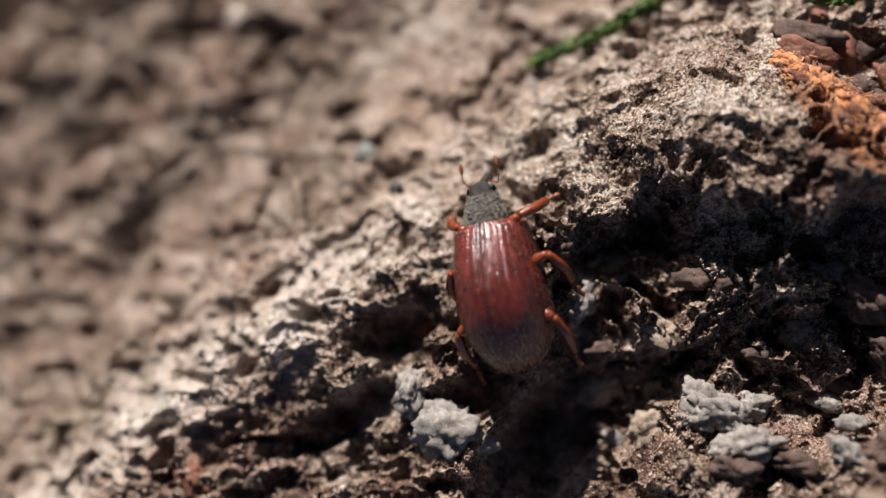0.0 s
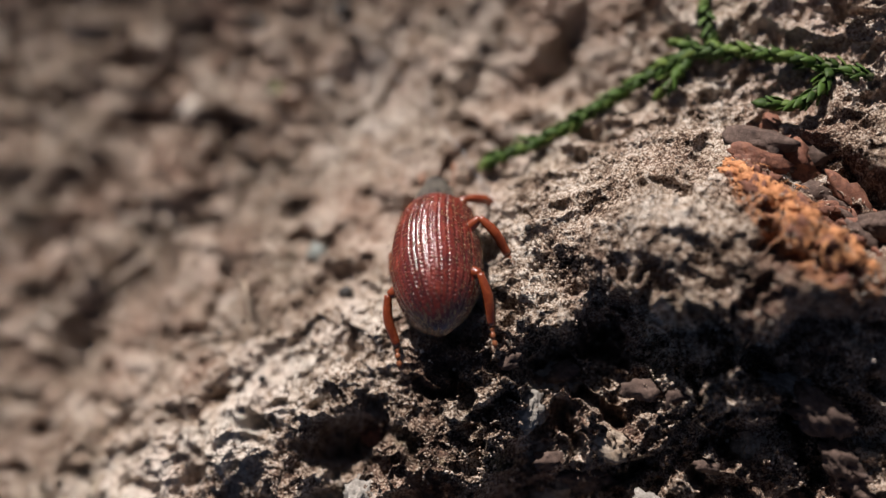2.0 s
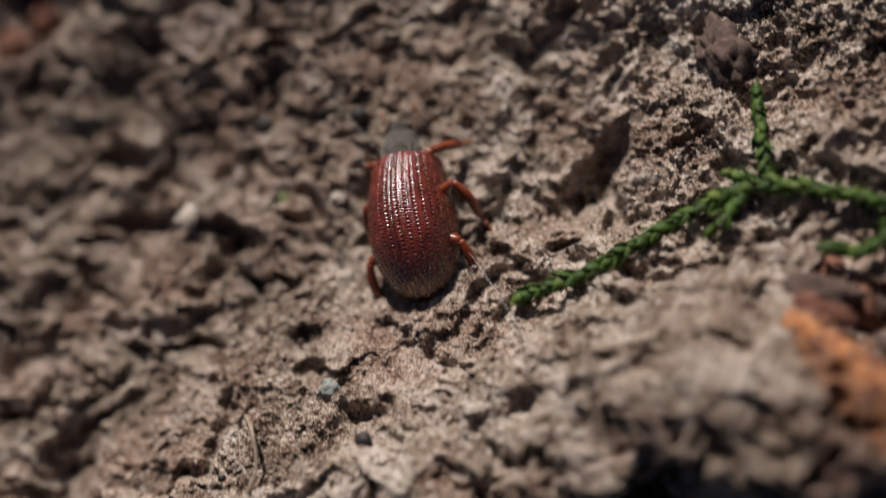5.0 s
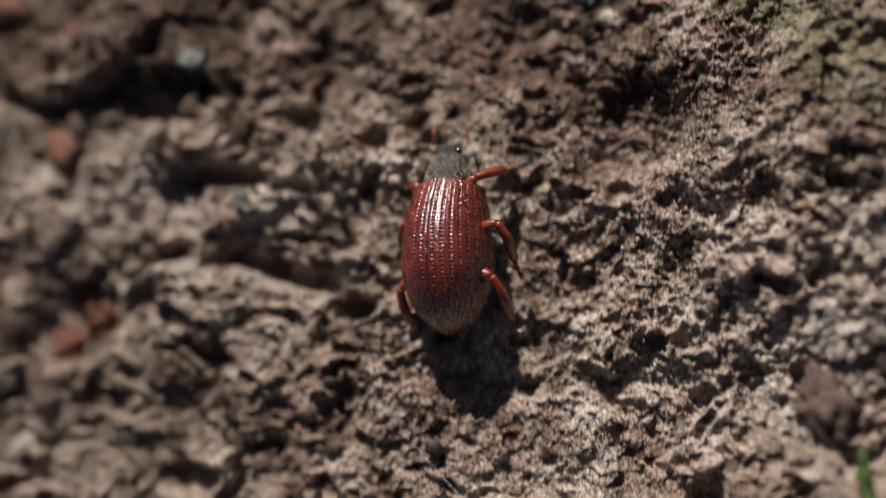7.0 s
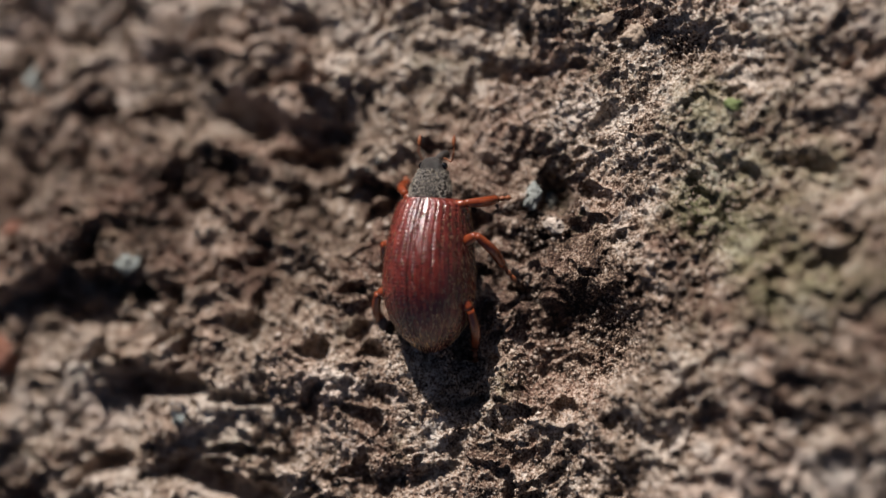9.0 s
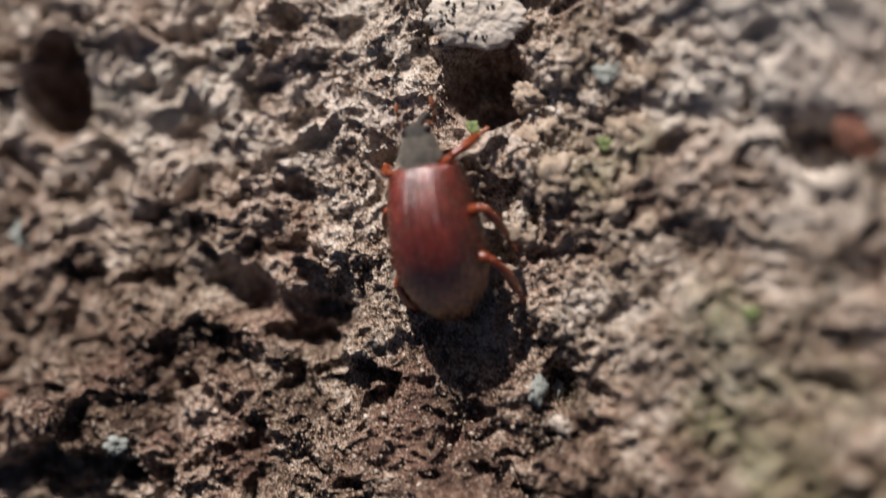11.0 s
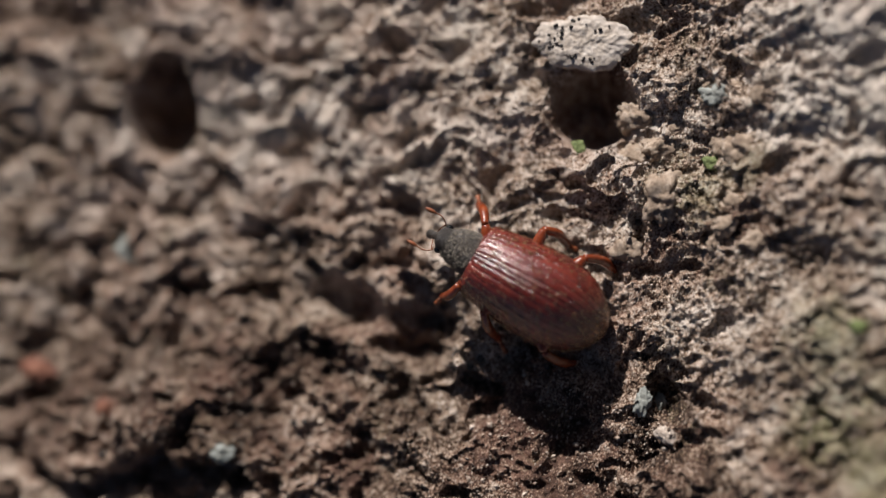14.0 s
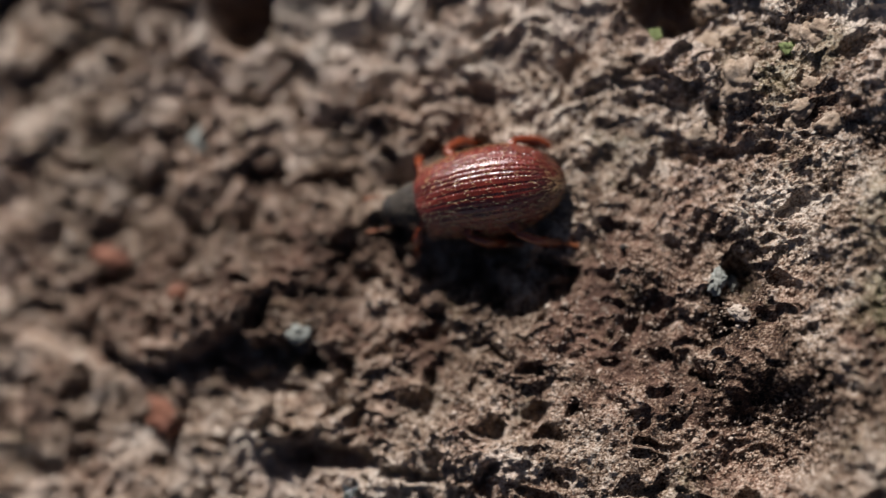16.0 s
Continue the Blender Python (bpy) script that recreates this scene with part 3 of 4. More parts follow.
def wing_point(u, v, side, groove=True, out=0.0):
    """A point on a wing case: v from the seam (0) round to the lower rim (1)."""
    w, top = wing_outline(u)
    a = v * radians(104)
    lift = 0.0
    if groove:
        k = v * 9.5 + 0.5
        f = abs((k + 0.5) % 1.0 - 0.5) * 2
        lift = 0.010 * math.sin(math.pi * min(1.0, f / 2 + 0.25)) - 0.022 * max(0.0, 1 - f / 0.45) * (0.55 + 0.45 * math.cos(u * 2 * math.pi * 38)) - 0.006 * max(0.0, 1 - v / 0.018) + 0.006 * math.sin(u * 2 * math.pi * 61 + 3 * k) * math.sin(k * 2 * math.pi + 1.3 * math.sin(u * 40))
        lift *= min(1, 8 * (1 - u))
    lift += out
    return (1.15 - 2.12 * u, side * ((w + lift) * math.sin(a) ** 0.92 if a > 0 else 0.0) + side * 0.004,
            0.33 + (top - 0.33 + lift) * math.cos(a) if a < math.pi / 2 else 0.33 + 0.20 * math.cos(a))


def weevil():
    body = tagged(empty("weevil"), "small reddish-brown weevil with a dark grey head, walking on bark", "beetle")
    nu, nv = 200, 96
    for side in (1, -1):
        verts, seam_shade = [], []
        for i in range(nu + 1):
            u = i / nu
            for j in range(nv + 1):
                v = j / nv
                verts.append(wing_point(u, v, side))
                # dark seam band in front; the rear and flank terms paint in self-shading
                seam_shade.append(max(0.4 * max(0, 1 - v / 0.02), 0.6 * max(0, (u - 0.62) / 0.38) ** 1.3, 0.65 * max(0, 1 - v / 0.16) * max(0, 1 - u / 0.45), 0.6 * max(0, (v - 0.6) / 0.4)))
        faces = []
        for i in range(nu):
            for j in range(nv):
                a = i * (nv + 1) + j
                q = (a, a + 1, a + nv + 2, a + nv + 1)
                faces.append(q if side < 0 else q[::-1])
        case = mesh_object("wing_case", verts, faces, SHELL, body, "glossy red-brown ribbed wing case")
        case.data.attributes.new("seam_shade", "FLOAT", "POINT").data.foreach_set("value", np.array(seam_shade, np.float32))
        rng = random.Random(3 + side)
        hv, hf = [], []
        for row in range(38):
            for k in range(84):
                u = 0.02 + 0.96 * (k + rng.random()) / 84
                v = (row + rng.random()) / 38
                if rng.random() < 0.90 - 0.30 * max(v * v, max(0.0, u - 0.55) * 0.8):
                    continue
                p = Vector(wing_point(u, v, side, False, 0.0))
                q = Vector(wing_point(min(u + 0.026 + 0.018 * rng.random(), 1), v + rng.uniform(-0.010, 0.010), side, False, 0.018 + 0.034 * rng.random()))
                d = (q - p).normalized()
                across = d.cross(Vector((0, side * math.sin(v * 1.8), math.cos(v * 1.8)))).normalized() * (0.0055 + 0.003 * rng.random())
                up = d.cross(across).normalized() * 0.005
                n = len(hv)
                hv += [tuple(p + across), tuple(p - across), tuple(p + up), tuple(q)]
                hf += [(n, n + 1, n + 3), (n + 1, n + 2, n + 3), (n + 2, n, n + 3)]
        tagged(mesh_object("scale_hairs", hv, hf, HAIR, case, "rows of short pale golden hairs"), kind="stuff")
    # belly under the wing cases
    bm = bmesh.new()
    bmesh.ops.create_uvsphere(bm, u_segments=40, v_segments=24, radius=1)
    for v in bm.verts:
        c = v.co
        taper = 1 - 0.35 * max(0, -c.x) ** 2
        v.co = Vector((c.x * 1.02 + 0.07, c.y * 0.58 * taper, 0.40 + c.z * (0.26 if c.z < 0 else 0.3)))
    part("belly", bm, BELLY, body)
    # pronotum: a short granular collar narrowing to the head
    verts, faces = [], []
    rings, sides = 46, 72
    for i in range(rings + 1):
        f = i / rings
        x = 1.10 + 0.45 * f
        r = 0.285 * (1 + 0.07 * math.sin(math.pi * min(1, f * 1.15)) - 0.32 * f ** 1.6) * (1 - 0.12 * max(0, 1 - f / 0.12) ** 2) * (1 - 0.2 * max(0, (f - 0.9) / 0.1) ** 2)
        for k in range(sides):
            a = 2 * math.pi * k / sides
            p = Vector((x, r * math.cos(a), 0.51 - 0.08 * f + r * 0.95 * math.sin(a)))
            g = 0.010 * noise.noise(p * 16) + 0.026 * noise.noise(p * 30)
            verts.append((p.x, p.y * (1 + g / r), p.z + g * math.sin(a)))
    for i in range(rings):
        for k in range(sides):
            a, b = i * sides + k, i * sides + (k + 1) % sides
            faces.append((a, b, b + sides, a + sides))
    faces += [tuple(range(sides - 1, -1, -1)), tuple(rings * sides + k for k in range(sides))]
    prono = mesh_object("pronotum", verts, faces, PRONOTUM, body, "dark grey granular pronotum")
    hv, hf = [], []
    rng = random.Random(9)
    for k in range(900):
        f, a = rng.random(), rng.uniform(-0.3, math.pi + 0.3)
        r = 0.288 * (1 + 0.07 * math.sin(math.pi * min(1, f * 1.15)) - 0.32 * f ** 1.6)
        p = Vector((1.10 + 0.43 * f, r * math.cos(a), 0.51 - 0.08 * f + r * 0.95 * math.sin(a)))
        out = Vector((0, math.cos(a), math.sin(a)))
        q = p + Vector((0.032, 0, 0)) + out * (0.008 + 0.014 * rng.random()) + Vector((0, rng.uniform(-0.02, 0.02), 0))
        across = Vector((0, -math.sin(a), math.cos(a))) * 0.0055
        n = len(hv)
        hv += [tuple(p + across), tuple(p - across), tuple(p + out * 0.006), tuple(q)]
        hf += [(n, n + 1, n + 3), (n + 1, n + 2, n + 3), (n + 2, n, n + 3)]
    tagged(mesh_object("scale_hairs", hv, hf, GREY_HAIR, prono), kind="stuff")
    # head and snout
    pts = bent([(1.49, 0, 0.44), (1.57, 0, 0.42), (1.66, 0, 0.34), (1.74, 0, 0.18), (1.77, 0, 0.04)], 26)
    rad = [0.195 - 0.05 * (i / 26) if i < 9 else max(0.055, 0.18 - 0.135 * min(1, (i - 8) / 6)) + 0.012 * max(0, i - 20) / 6 for i in range(27)]
    hv, hf = tube(pts, rad, 32)
    hv = [(x, y * (1 + 0.05 * noise.noise(Vector((x, y, z)) * 14)), z + 0.008 * noise.noise(Vector((x, y, z)) * 22)) for x, y, z in hv]
    head = mesh_object("head", hv, hf, PRONOTUM, body, "dark head with a downturned snout")
    for side in (1, -1):
        bm = bmesh.new()
        bmesh.ops.create_uvsphere(bm, u_segments=20, v_segments=12, radius=0.055)
        bmesh.ops.translate(bm, vec=(1.59, side * 0.160, 0.45), verts=bm.verts)
        part("eye", bm, EYE, head, "shiny black eye")
    # elbowed antennae with clubs
    for side in (1, -1):
        root, elbow = Vector((1.71, side * 0.06, 0.24)), Vector((1.66, side * 0.20, 0.30))
        tip = Vector((1.86, side * 0.26, 0.36))
        pts = bent([root, (root + elbow) / 2 + Vector((0, side * 0.02, 0.02)), elbow, (elbow + tip) / 2 + Vector((0, side * 0.03, 0.03)), tip], 30)
        hv, hf = tube(pts, [0.008 + (0.004 if 10 < i < 15 else 0) + 0.003 * (i % 3 == 0 and i > 15) for i in range(31)], 10)
        antenna = mesh_object("antenna", hv, hf, TARSUS, body, "thin brown elbowed antenna")
        aim = (pts[-1] - pts[-2]).normalized()
        hv, hf = tube([pts[-1] + aim * s for s in (-0.01, 0.02, 0.06, 0.10, 0.14, 0.16)], [0.010, 0.022, 0.029, 0.027, 0.016, 0.003], 12)
        mesh_object("club", hv, hf, TARSUS, antenna)
    legs = []
    #          coxa                 knee (out)           ankle               claw               thick
    plan = [((0.98, 0.20, 0.34), (1.15, 0.54, 0.50), (1.28, 0.82, 0.06), (1.34, 0.97, -0.12), 0.092),
            ((0.42, 0.28, 0.32), (0.58, 0.84, 0.52), (0.16, 0.97, 0.04), (-0.08, 1.06, -0.14), 0.092),
            ((-0.10, 0.32, 0.32), (-0.26, 0.78, 0.52), (-0.80, 0.78, 0.04), (-1.05, 0.78, -0.14), 0.112)]
    for pair, (coxa, knee, ankle, claw, thick) in enumerate(plan):
        for side in (1, -1):
            c = Vector((coxa[0], coxa[1] * side, coxa[2]))
            tuck = 0.76 if side > 0 and pair < 2 else 0.90
            k, a, e = (Vector((p[0], p[1] * side * tuck, p[2])) - c for p in (knee, ankle, claw))
            hv, hf = tube(bent([(0, 0, 0), k * 0.5 + Vector((0, 0, 0.05)), k], 16), [0.042 + (thick * 0.92 - 0.042) * math.sin(math.pi * min(1, (i / 16) ** 1.15 * 0.93 + 0.05)) ** 0.8 for i in range(17)], 16)
            leg = mesh_object("femur", hv, hf, LEG, body, "orange-brown club-shaped leg", at=mm_pose(*c))
            hv, hf = tube(bent([k, (k + a) / 2 + Vector((0, side * 0.05, 0.04)), a], 14), [0.050 + 0.016 * math.sin(math.pi * i / 14) + 0.01 * (i / 14) for i in range(15)], 12)
            mesh_object("tibia", hv, hf, LEG, leg)
            foot = bent([a, (a + e) / 2 + Vector((0, 0, 0.03)), e], 24)
            hv, hf = tube(foot, [0.020 + 0.018 * abs(math.sin(math.pi * 3 * i / 24)) for i in range(25)], 10)
            mesh_object("tarsus", hv, hf, TARSUS, leg, "pale brown jointed foot")
            legs.append((leg, c, pair, side))
    return body, legs


WEEVIL, WEEVIL_LEGS = weevil()


# ---- moss ----
def moss_leaf_mesh():
    """A small pointed hollow leaf, thick enough to catch light on both faces."""
    verts, faces = [], []
    n = 7
    for layer in (0, 1):
        for i in range(n + 1):
            f = i / n
            w = 0.095 * math.sin(math.pi * (0.12 + 0.88 * f) ** 0.8) ** 0.9 * (1 - 0.1 * f)
            for s in (-1, 0, 1):
                verts.append((0.27 * f, s * w, 0.05 * f * f + (0.03 * s * s) + (0.012 if layer else 0) - 0.02 * f))
    off = 3 * (n + 1)
    for i in range(n):
        for s in range(2):
            a = i * 3 + s
            faces.append((a, a + 3, a + 4, a + 1))
            faces.append((off + a, off + a + 1, off + a + 4, off + a + 3))
        for s in (0, 2):
            a = i * 3 + s
            q = (a, off + a, off + a + 3, a + 3)
            faces.append(q if s == 0 else q[::-1])
    me = bpy.data.meshes.new("leaf")
    me.from_pydata([(x * MM, y * MM, z * MM) for x, y, z in verts], [], faces)
    me.polygons.foreach_set("use_smooth", [True] * len(faces))
    me.materials.append(MOSS)
    return me


def moss():
    thing = tagged(empty("moss_strand", mm_pose(3.7, 3.1, zat(3.7, 3.1))), "bright green creeping moss strand with scale-like overlapping leaves", "moss")
    leaf = moss_leaf_mesh()
    inv = thing.matrix_basis.inverted()
    rng = random.Random(4)
    strands = [([(1.58, 2.63), (2.50, 3.00), (3.38, 3.53), (4.26, 4.02), (4.80, 4.13), (5.78, 4.01), (6.97, 3.65)], 200, 0.78),
               ([(4.79, 4.17), (4.72, 4.65), (4.66, 5.15), (4.64, 5.6)], 44, 0.72),
               ([(5.48, 3.27), (5.92, 3.27), (6.24, 3.50), (6.42, 3.80)], 34, 0.72),
               ([(4.13, 3.56), (4.34, 3.86), (4.52, 4.08)], 14, 0.75),
               ([(4.30, 4.31), (4.52, 4.22), (4.74, 4.14)], 12, 0.7)]
    for line, count, size in strands:
        pts = bent([(x, y, float(ground_z(x, y, False)[0]) + 0.26) for x, y in line], 60)
        local = [inv @ (p * MM) / MM for p in pts]
        hv, hf = tube(local, [0.07 * size] * len(local), 8)
        stem = mesh_object("stem", hv, hf, MOSS_STEM, thing)
        for k in range(count):
            f = (k + 0.5) / count * 60
            i = min(int(f), 59)
            p = local[i].lerp(local[i + 1], f - i)
            along = (local[i] - local[i + 1]).normalized()
            turn = k * 2.4 + rng.uniform(-0.4, 0.4)
            across = along.orthogonal().normalized()
            out = Matrix.Rotation(turn, 3, along) @ across
            spread = rng.uniform(0.10, 0.75)
            x = (along * math.cos(spread) + out * math.sin(spread)).normalized()
            z = (out * math.cos(spread) - along * math.sin(spread)).normalized() * -1
            y = z.cross(x)
            m = Matrix((x, y, z)).transposed().to_4x4()
            m.translation = (p + out * 0.07 * size) * MM
            ob = new("leaf", leaf)
            ob.parent = stem
            ob.matrix_basis = m @ Matrix.Scale(size * rng.uniform(0.7, 1.35), 4)
    return thing


moss()


# ---- single things on the bark ----
def settle(name, bm, mat, x, y, up, label, category, group="", turn=0.0):
    ob = part(name, bm, mat, None, at=mm_pose(x, y, zat(x, y) + up, 0, 0, turn))
    return tagged(ob, label, category, group)


def cap_and_hollow():
    """A pale crust cap jutting over the hole in the bark, dotted black."""
    verts, faces = [], []
    rings, sides = 34, 120
    rng = random.Random(12)
    for layer in (0, 1):
        for i in range(rings + 1):
            f = i / rings
            for k in range(sides):
                a = 2 * math.pi * k / sides
                r = f * (1 + 0.22 * noise.noise(Vector((math.cos(a) * 1.6, math.sin(a) * 1.6, 3))) + 0.14 * noise.noise(Vector((math.cos(a) * 5, math.sin(a) * 5, 7))) + 0.03 * noise.noise(Vector((math.cos(a) * 13, math.sin(a) * 13, 9))))
                x, y = 0.70 * r * math.cos(a), 0.36 * r * math.sin(a)
                bumpy = 0.05 * noise.noise(Vector((x * 3, y * 3, 1))) + 0.03 * noise.noise(Vector((x * 9, y * 9, 2))) + 0.02 * noise.noise(Vector((x * 22, y * 22, 5)))
                z = (0.07 - 0.05 * f ** 6 + bumpy * 0.6) if layer else (-0.17 + 0.06 * f ** 2 + bumpy * 0.6)
                verts.append((x, y, z))
    off = (rings + 1) * sides
    for i in range(rings):
        for k in range(sides):
            a, b = i * sides + k, i * sides + (k + 1) % sides
            faces.append((off + a, off + a + sides, off + b + sides, off + b))
            faces.append((a, b, b + sides, a + sides))
    for k in range(sides):
        a, b = rings * sides + k, rings * sides + (k + 1) % sides
        faces.append((a, b, off + b, off + a))
    cap = mesh_object("crust_disc", verts, faces, DISC, at=mm_pose(0.20, 16.92, zat(0.20, 17.05) + 0.12, 6, 0, -3))
    tagged(cap, "pale crusty lichen disc dotted black, jutting over a dark hole", "lichen")
    for k in range(44):
        a, r = rng.gauss(2.6, 1.2), rng.uniform(0.25, 1.0) ** 0.6
        bm = lump(rng.uniform(0.012, 0.030), k, (1, 1, 0.8), 0.1, 2)
        part("black_dot", bm, DARK_CRUMB, cap, at=mm_pose(0.66 * r * math.cos(a), 0.33 * r * math.sin(a), 0.075 - 0.05 * r ** 6))


cap_and_hollow()

for k, (x, y, r) in enumerate([(0.97, 14.44, 0.055), (-1.2, 12.53, 0.06), (-2.5, 5.33, 0.13), (-0.43, 0.67, 0.12), (-0.99, 5.4, 0.13), (-3.92, 11.56, 0.05), (-3.75, 11.58, 0.045),
                               (-1.35, 12.42, 0.05), (-0.26, 12.45, 0.05), (-6.9, 11.0, 0.07), (-2.4, 0.1, 0.06), (-1.5, -0.6, 0.05), (1.1, 0.3, 0.06), (2.3, 1.5, 0.05), (-3.1, -1.8, 0.05)]):
    settle("fungus_dot", lump(r, 20 + k, (1, 1, 0.8), 0.18, 2), DARK_CRUMB, x, y, r * 0.45, "tiny black round fungus dot on the bark", "fungus", "black fungus dots")

for k, (x, y, r, m, label) in enumerate([
        (-1.04, 1.35, 0.13, LICHEN, "blue-grey lichen grain in a bark hollow"), (-4.94, 11.1, 0.13, LICHEN, "pale blue-grey lichen chip on a bark ledge"),
        (-4.02, 8.86, 0.08, LICHEN, "pale blue-grey lichen chip on bark"), (1.05, 11.98, 0.13, LICHEN, "pale blue lichen grain beside a dark pit"), (1.25, 12.0, 0.09, LICHEN, "small blue-grey lichen grain"),
        (-6.9, 14.05, 0.2, LICHEN, "blurred blue-grey lichen patch"), (1.37, 11.56, 0.11, PALE_CRUST, "white rounded lichen grain"), (2.0, 16.1, 0.14, LICHEN, "small grey-blue lichen flake"),
        (-1.3, 4.15, 0.13, PALE_CRUST, "white lichen crust grain"), (-3.6, 3.9, 0.16, PALE_CRUST, "pale grey lichen knob on bark"), (-3.65, 16.05, 0.17, PALE_CRUST, "white rounded lichen knob on bark"),
        (0.14, 15.46, 0.10, GREEN_CRUMB, "small bright green algae tuft by the hole"), (-2.17, 4.2, 0.10, GREEN_CRUMB, "small green algae grain"), (1.95, 15.2, 0.09, GREEN_CRUMB, "green algae tuft on bark"),
        (3.8, 13.0, 0.09, GREEN_CRUMB, "green algae tuft on bark")]):
    settle("lichen", lump(r, 60 + k, (1.2, 0.85, 0.45), 0.55, 4), m, x, y, r * 0.1, label, "lichen", "lichen grains", 25 * k)

for k, (x, y, r, m, label) in enumerate([
        (0.58, -2.85, 0.42, GREY_CRUMB, "grey crumbly bark knob at the crest's foot"), (0.06, -1.33, 0.17, RUST, "reddish wood splinter in a crevice"), (0.0, -2.3, 0.24, GREY_CRUMB, "grey crumbly loose bark crumb"),
        (-3.16, -3.62, 0.24, RUST, "orange-red loose wood crumb"), (-1.04, -2.75, 0.18, RUST, "orange-red wood crumb in a crack"), (-6.41, 7.36, 0.30, RUST, "red-brown rotten wood crumb in a hollow"), (-7.1, 6.8, 0.28, RUST, "red-brown rotten wood crumb in a hollow"),
        (-6.6, 7.55, 0.2, RUST, "red-brown rotten wood crumb in a hollow"), (5.08, 15.1, 0.28, RUST, "red-brown wood crumb beside a dark hole"), (-8.35, 12.2, 0.22, RUST, "small reddish wood crumb on bark"), (-7.1, 11.64, 0.17, RUST, "small reddish wood crumb on bark"),
        (-1.45, 7.4, 0.18, RUST, "small pinkish wood flake on bark"), (-7.15, 9.8, 0.26, RUST, "reddish blurred wood flake"), (3.4, -1.42, 0.22, TAN_CRUMB, "sunlit tan bark crumb in the shade"), (2.6, -2.1, 0.3, TAN_CRUMB, "sunlit tan bark crumb in the shade"),
        (2.3, -1.0, 0.2, GREY_CRUMB, "grey bark crumb in the shade"), (5.28, -1.35, 0.25, TAN_CRUMB, "tan bark crumb in the shade"), (4.04, -2.36, 0.3, GREY_CRUMB, "grey bark crumb in the shade"), (5.8, -2.1, 0.3, TAN_CRUMB, "tan bark crumb in the shade"),
        (3.3, -2.7, 0.26, TAN_CRUMB, "sunlit tan loose bark crumb"), (1.3, 14.75, 0.26, TAN_CRUMB, "tan corky knob on the bark"), (4.25, 6.05, 0.42, KNOB, "dark brown jutting bark knob"), (0.95, 15.9, 0.22, TAN_CRUMB, "pale cracked bark block beside the hole"), (1.25, 15.45, 0.2, TAN_CRUMB, "pale cracked bark block beside the hole")]):
    settle("bark_crumb", lump(r, 90 + k, (1.2, 0.9, 0.65), 0.55, 4), m, x, y, r * -0.15, label, "bark crumb", "bark crumbs", 40 * k)

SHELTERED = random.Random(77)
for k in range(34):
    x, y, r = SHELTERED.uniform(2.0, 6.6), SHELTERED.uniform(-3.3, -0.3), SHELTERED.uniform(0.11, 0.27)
    # grey and dark brown tints stand in for the scarp's shadow on these crumbs
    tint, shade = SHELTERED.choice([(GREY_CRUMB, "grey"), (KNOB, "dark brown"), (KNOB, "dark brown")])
    settle("bark_crumb", lump(r, 140 + k, (1.5, 0.8, 0.8), 0.6, 3 if r < 0.18 else 4), tint, x, y, r * 0.25, shade + " bark crumb, darkened as shade on the scarp", "bark crumb", "bark crumbs", SHELTERED.gauss(0, 25))
for k in range(16):
    x, y, r = SHELTERED.uniform(0.8, 2.6), SHELTERED.uniform(14.0, 16.4), SHELTERED.uniform(0.09, 0.19)
    settle("bark_crumb", lump(r, 190 + k, (1.3, 1.0, 0.6), 0.45, 4), TAN_CRUMB, x, y, r * -0.3, "pale knobbly bark crumb near the lichen disc", "bark crumb", "bark crumbs", 50 * k)


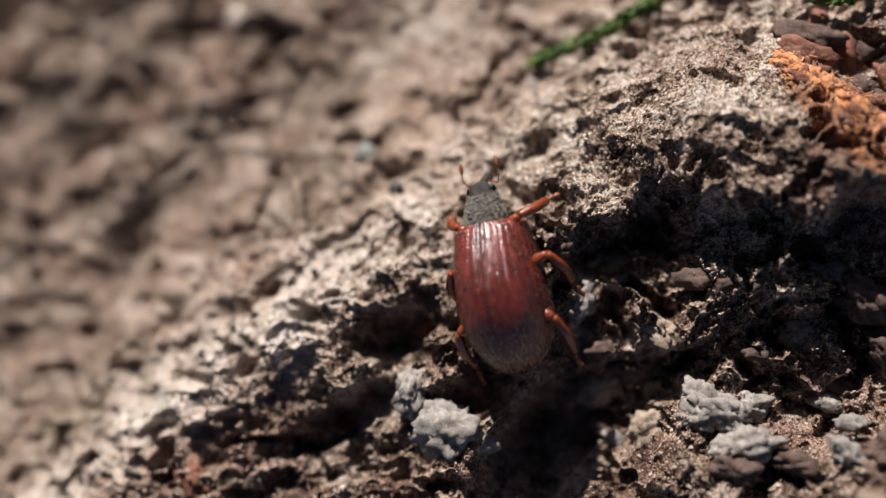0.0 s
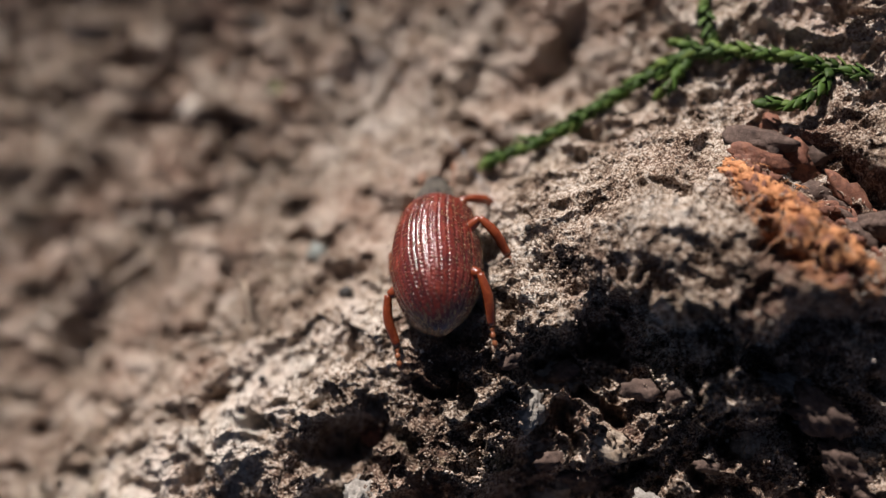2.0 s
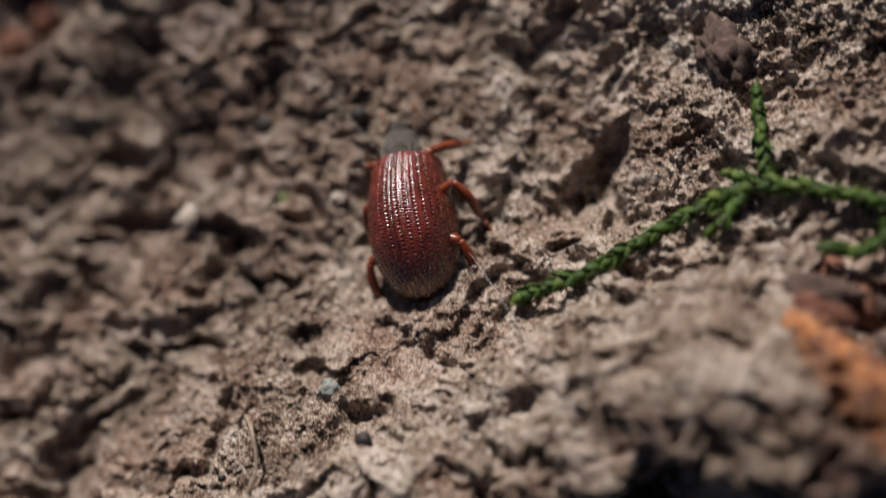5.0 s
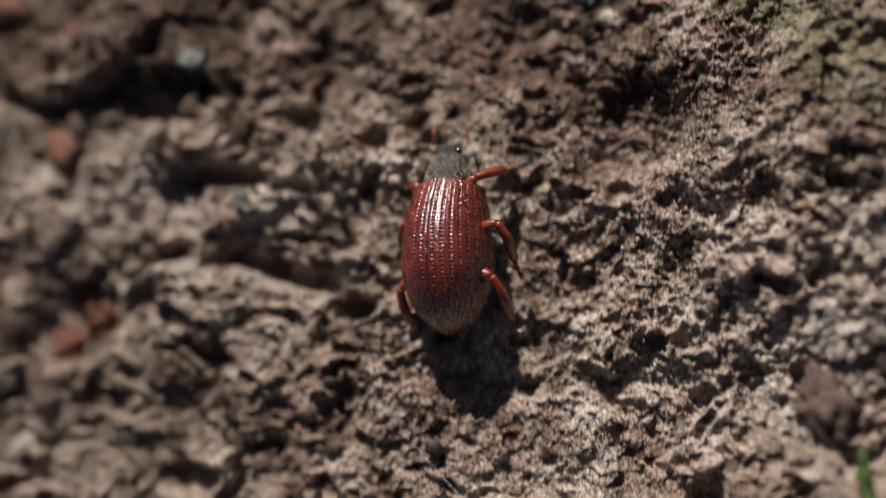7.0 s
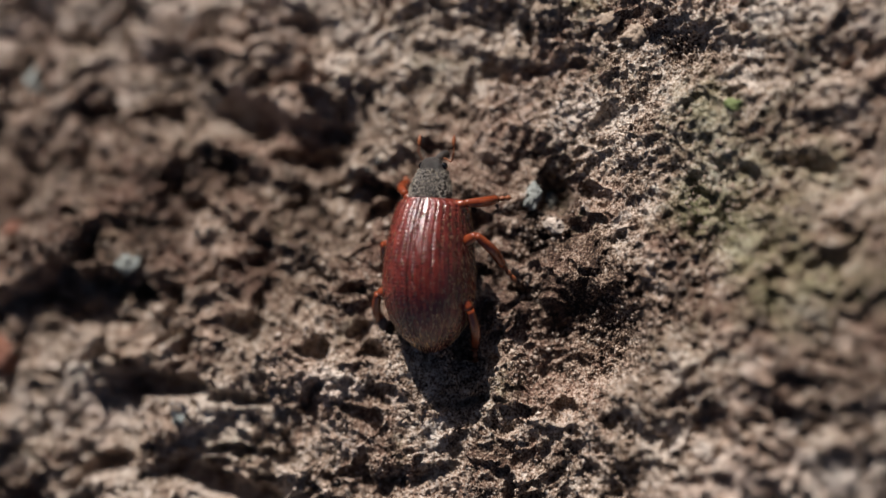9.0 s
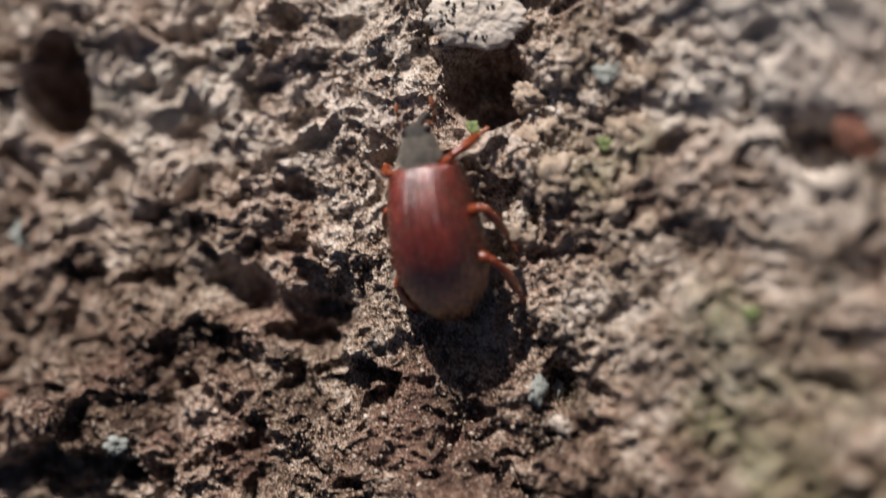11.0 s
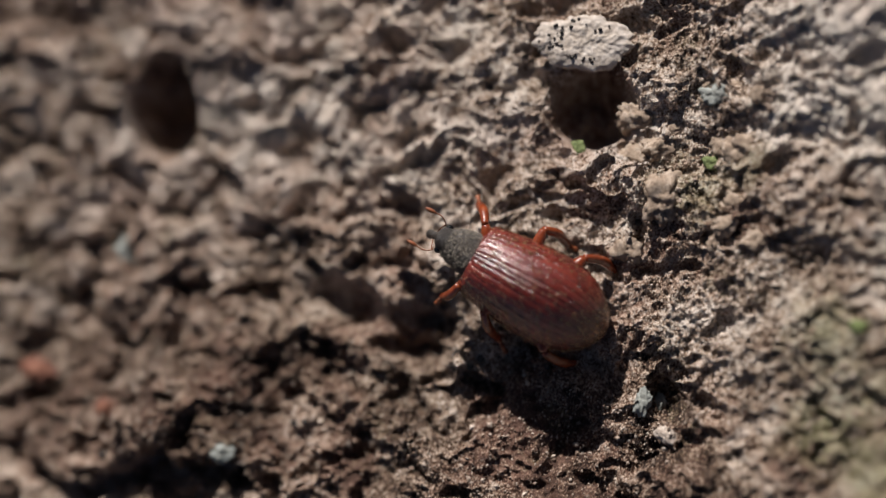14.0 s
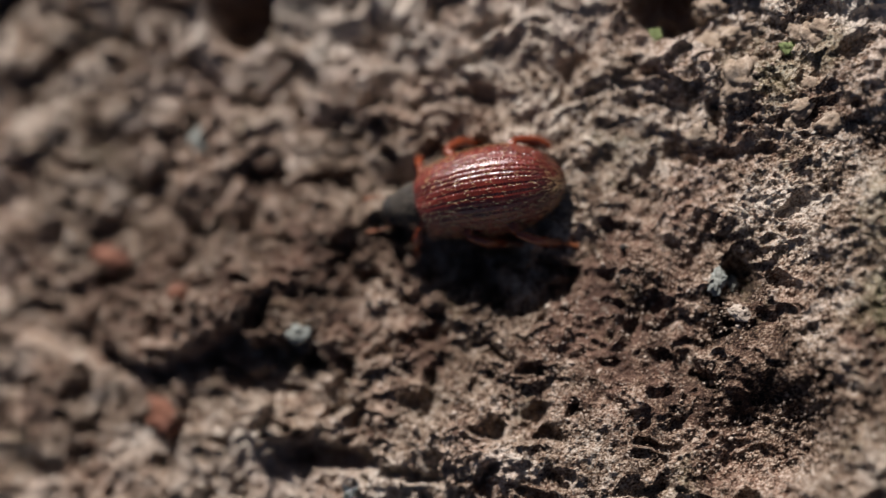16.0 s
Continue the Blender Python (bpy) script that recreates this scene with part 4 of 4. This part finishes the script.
def orange_scar():
    """The torn place where orange inner wood shows: soft crumbs and short fibres, with brown torn blocks above."""
    thing = tagged(empty("wood_scar", mm_pose(5.75, 1.35, zat(5.75, 1.35))), "torn scar of bright orange fibrous inner wood", "torn wood")
    inv = thing.matrix_basis.inverted()
    rng = random.Random(31)

    def crumb(name, x, y, r, up, mat, turn, squash):
        p = inv @ (Vector((x, y, zat(x, y) + up)) * MM)
        m = Matrix.Translation(p) @ pose(0, 0, 0, rng.uniform(-25, 25), rng.uniform(-25, 25), turn)
        part(name, lump(r, rng.uniform(0, 60), squash, 0.6, 3), mat, thing, at=m)
    for k in range(190):
        f = rng.random()
        off = rng.gauss(0, 0.08) * (1 + f)
        x, y = 5.02 + 1.75 * f + 0.6 * off, 2.32 - 1.45 * f ** 1.15 + 0.8 * off
        crumb("orange_crumb", x, y, rng.uniform(0.04, 0.10), rng.uniform(-0.06, -0.01), ORANGE if abs(off) < 0.10 and rng.random() < 0.9 else RUST, rng.gauss(-40, 30), (1.7, 0.8, 0.6))
    for k in range(26):
        f = rng.random()
        off = rng.uniform(0.3, 0.85)
        x, y = 5.05 + 1.7 * f + 0.6 * off, 2.3 - 1.35 * f + 0.8 * off
        crumb("torn_block", x, y, rng.uniform(0.12, 0.24), rng.uniform(-0.10, 0.0), rng.choice([RUST, KNOB]), rng.gauss(-20, 15), (2.2, 0.9, 0.55))
    for k in range(90):
        f = rng.random()
        off = rng.gauss(0.02, 0.16)
        x, y = 5.10 + 1.6 * f + 0.6 * off, 2.25 - 1.4 * f + 0.8 * off
        a, n = radians(rng.gauss(-47, 40)), rng.uniform(0.08, 0.22)
        p = Vector((x, y, zat(x, y) + 0.04))
        tip = p + Vector((n * math.cos(a), n * math.sin(a), rng.uniform(0.0, 0.10)))
        mid = (p + tip) / 2 + Vector((rng.uniform(-0.03, 0.03), rng.uniform(-0.03, 0.03), 0.03))
        pts = bent([inv @ (q * MM) / MM for q in (p, mid, tip)], 5)
        thick = rng.uniform(0.008, 0.018)
        hv, hf = tube(pts, [thick * (1 - 0.8 * (i / 5) ** 2) for i in range(6)], 5)
        mesh_object("fibre", hv, hf, ORANGE, thing, shade=False)


orange_scar()


def thread(name, line, width, mat, label, category):
    pts = bent(line, 40)
    hv, hf = tube(pts, [width] * len(pts), 6)
    return tagged(mesh_object(name, hv, hf, mat), label, category)


thread("spider_thread", [(-1.75, 6.0, 0.3), (-1.01, 5.22, 0.36), (0.32, 3.86, 0.55), (1.14, 2.85, 1.2), (1.84, 1.83, zat(1.84, 1.83))], 0.0024, SILK, "fine white strand of spider silk above the bark", "spider silk")
x0, y0 = -1.9, 0.2
thread("plant_fibre", [(x0 - 0.35, y0 + 0.75, zat(x0 - 0.35, y0 + 0.75) + 0.02), (x0 - 0.05, y0 + 0.55, zat(x0, y0) + 0.2), (x0 + 0.05, y0 + 0.1, zat(x0, y0) + 0.22), (x0 - 0.05, y0 - 0.3, zat(x0, y0 - 0.3) + 0.02)], 0.03, TAN_CRUMB, "curled orange-tan plant fibre on the bark", "plant fibre")

drop = lump(0.12, 3, (1, 1, 0.85), 0.02, 3)
settle("water_drop", drop, WATER, -3.98, 8.96, 0.10, "tiny clear water drop glinting in the sun", "water drop")


def motions():
    """The weevil's walk, and its legs' tripod gait."""
    walk(WEEVIL, [
        (0.0, mm_pose(1.439, -1.053, 2.185, -12.0, -9.1, 101.4)),
        (0.5, mm_pose(1.389, -0.888, 2.198, -12.7, -17.1, 103.6)),
        (1.0, mm_pose(1.401, -0.443, 2.179, -13.3, -5.7, 93.2)),
        (1.5, mm_pose(1.409, 0.667, 2.080, -14.0, -7.8, 85.2)),
        (2.0, mm_pose(1.191, 0.673, 1.931, -13.0, 29.8, 98.5)),
        (2.5, mm_pose(0.953, 1.005, 1.711, -12.0, 27.7, 99.8)),
        (3.0, mm_pose(0.730, 1.430, 1.416, -12.4, 22.5, 102.2)),
        (3.2, mm_pose(0.530, 1.746, 1.136, -12.5, 27.6, 101.6)),
        (5.3, mm_pose(-0.092, 4.203, 0.199, -14.0, 5.5, 101.2)),
        (5.5, mm_pose(-0.330, 4.772, 0.183, -13.9, 19.2, 101.6)),
        (6.0, mm_pose(-0.363, 5.818, 0.174, -13.8, 7.1, 104.0)),
        (6.5, mm_pose(-0.553, 6.956, 0.151, -13.6, -2.3, 91.0)),
        (7.0, mm_pose(-0.694, 7.912, 0.136, -13.5, 3.2, 91.6)),
        (7.5, mm_pose(-0.417, 8.973, 0.160, -13.3, 3.0, 80.4)),
        (8.0, mm_pose(-0.164, 9.494, 0.180, -13.2, 5.2, 90.4)),
        (8.2, mm_pose(-0.269, 9.828, 0.180, -13.1, -5.3, 86.4)),
        (10.3, mm_pose(-0.010, 12.599, -0.169, -12.5, -9.4, 92.7)),
        (10.5, mm_pose(-0.018, 13.118, -0.172, -12.4, -11.7, 96.6)),
        (11.0, mm_pose(-0.140, 13.904, -0.172, -12.3, -11.5, 99.5)),
        (11.5, mm_pose(-0.382, 14.134, -0.165, -12.1, -16.0, 101.8)),
        (12.0, mm_pose(-0.522, 14.201, -0.163, -12.0, -14.0, 108.5)),
        (12.5, mm_pose(-0.482, 13.983, -0.170, -8.0, -13.0, 115.3)),
        (13.0, mm_pose(-0.415, 13.775, -0.177, -4.0, -12.0, 123.4)),
        (13.5, mm_pose(-0.402, 13.628, -0.179, 0.7, -19.9, 137.8)),
        (14.0, mm_pose(-0.358, 13.391, -0.174, 5.3, -15.8, 150.8)),
        (14.5, mm_pose(-0.643, 13.330, -0.169, 10.0, -8.7, 172.0)),
        (15.0, mm_pose(-0.809, 13.187, -0.173, 10.0, -6.6, 177.0)),
        (15.5, mm_pose(-1.307, 13.250, -0.227, 10.0, -7.6, 189.7)),
        (16.0, mm_pose(-2.002, 13.156, -0.360, 10.0, 0.4, 191.1)),
    ])
    for leg, c, pair, side in WEEVIL_LEGS:
        phase = 0.0 if (pair + (side > 0)) % 2 == 0 else math.pi
        rows = []
        for k in range(81):
            t = k * 0.2
            w = 2 * math.pi * 1.7 * t + phase
            rows.append((t, mm_pose(c.x, c.y, c.z, side * 5 * max(0.0, math.cos(w)), 0, side * 12 * math.sin(w))))
        walk(leg, rows)


motions()
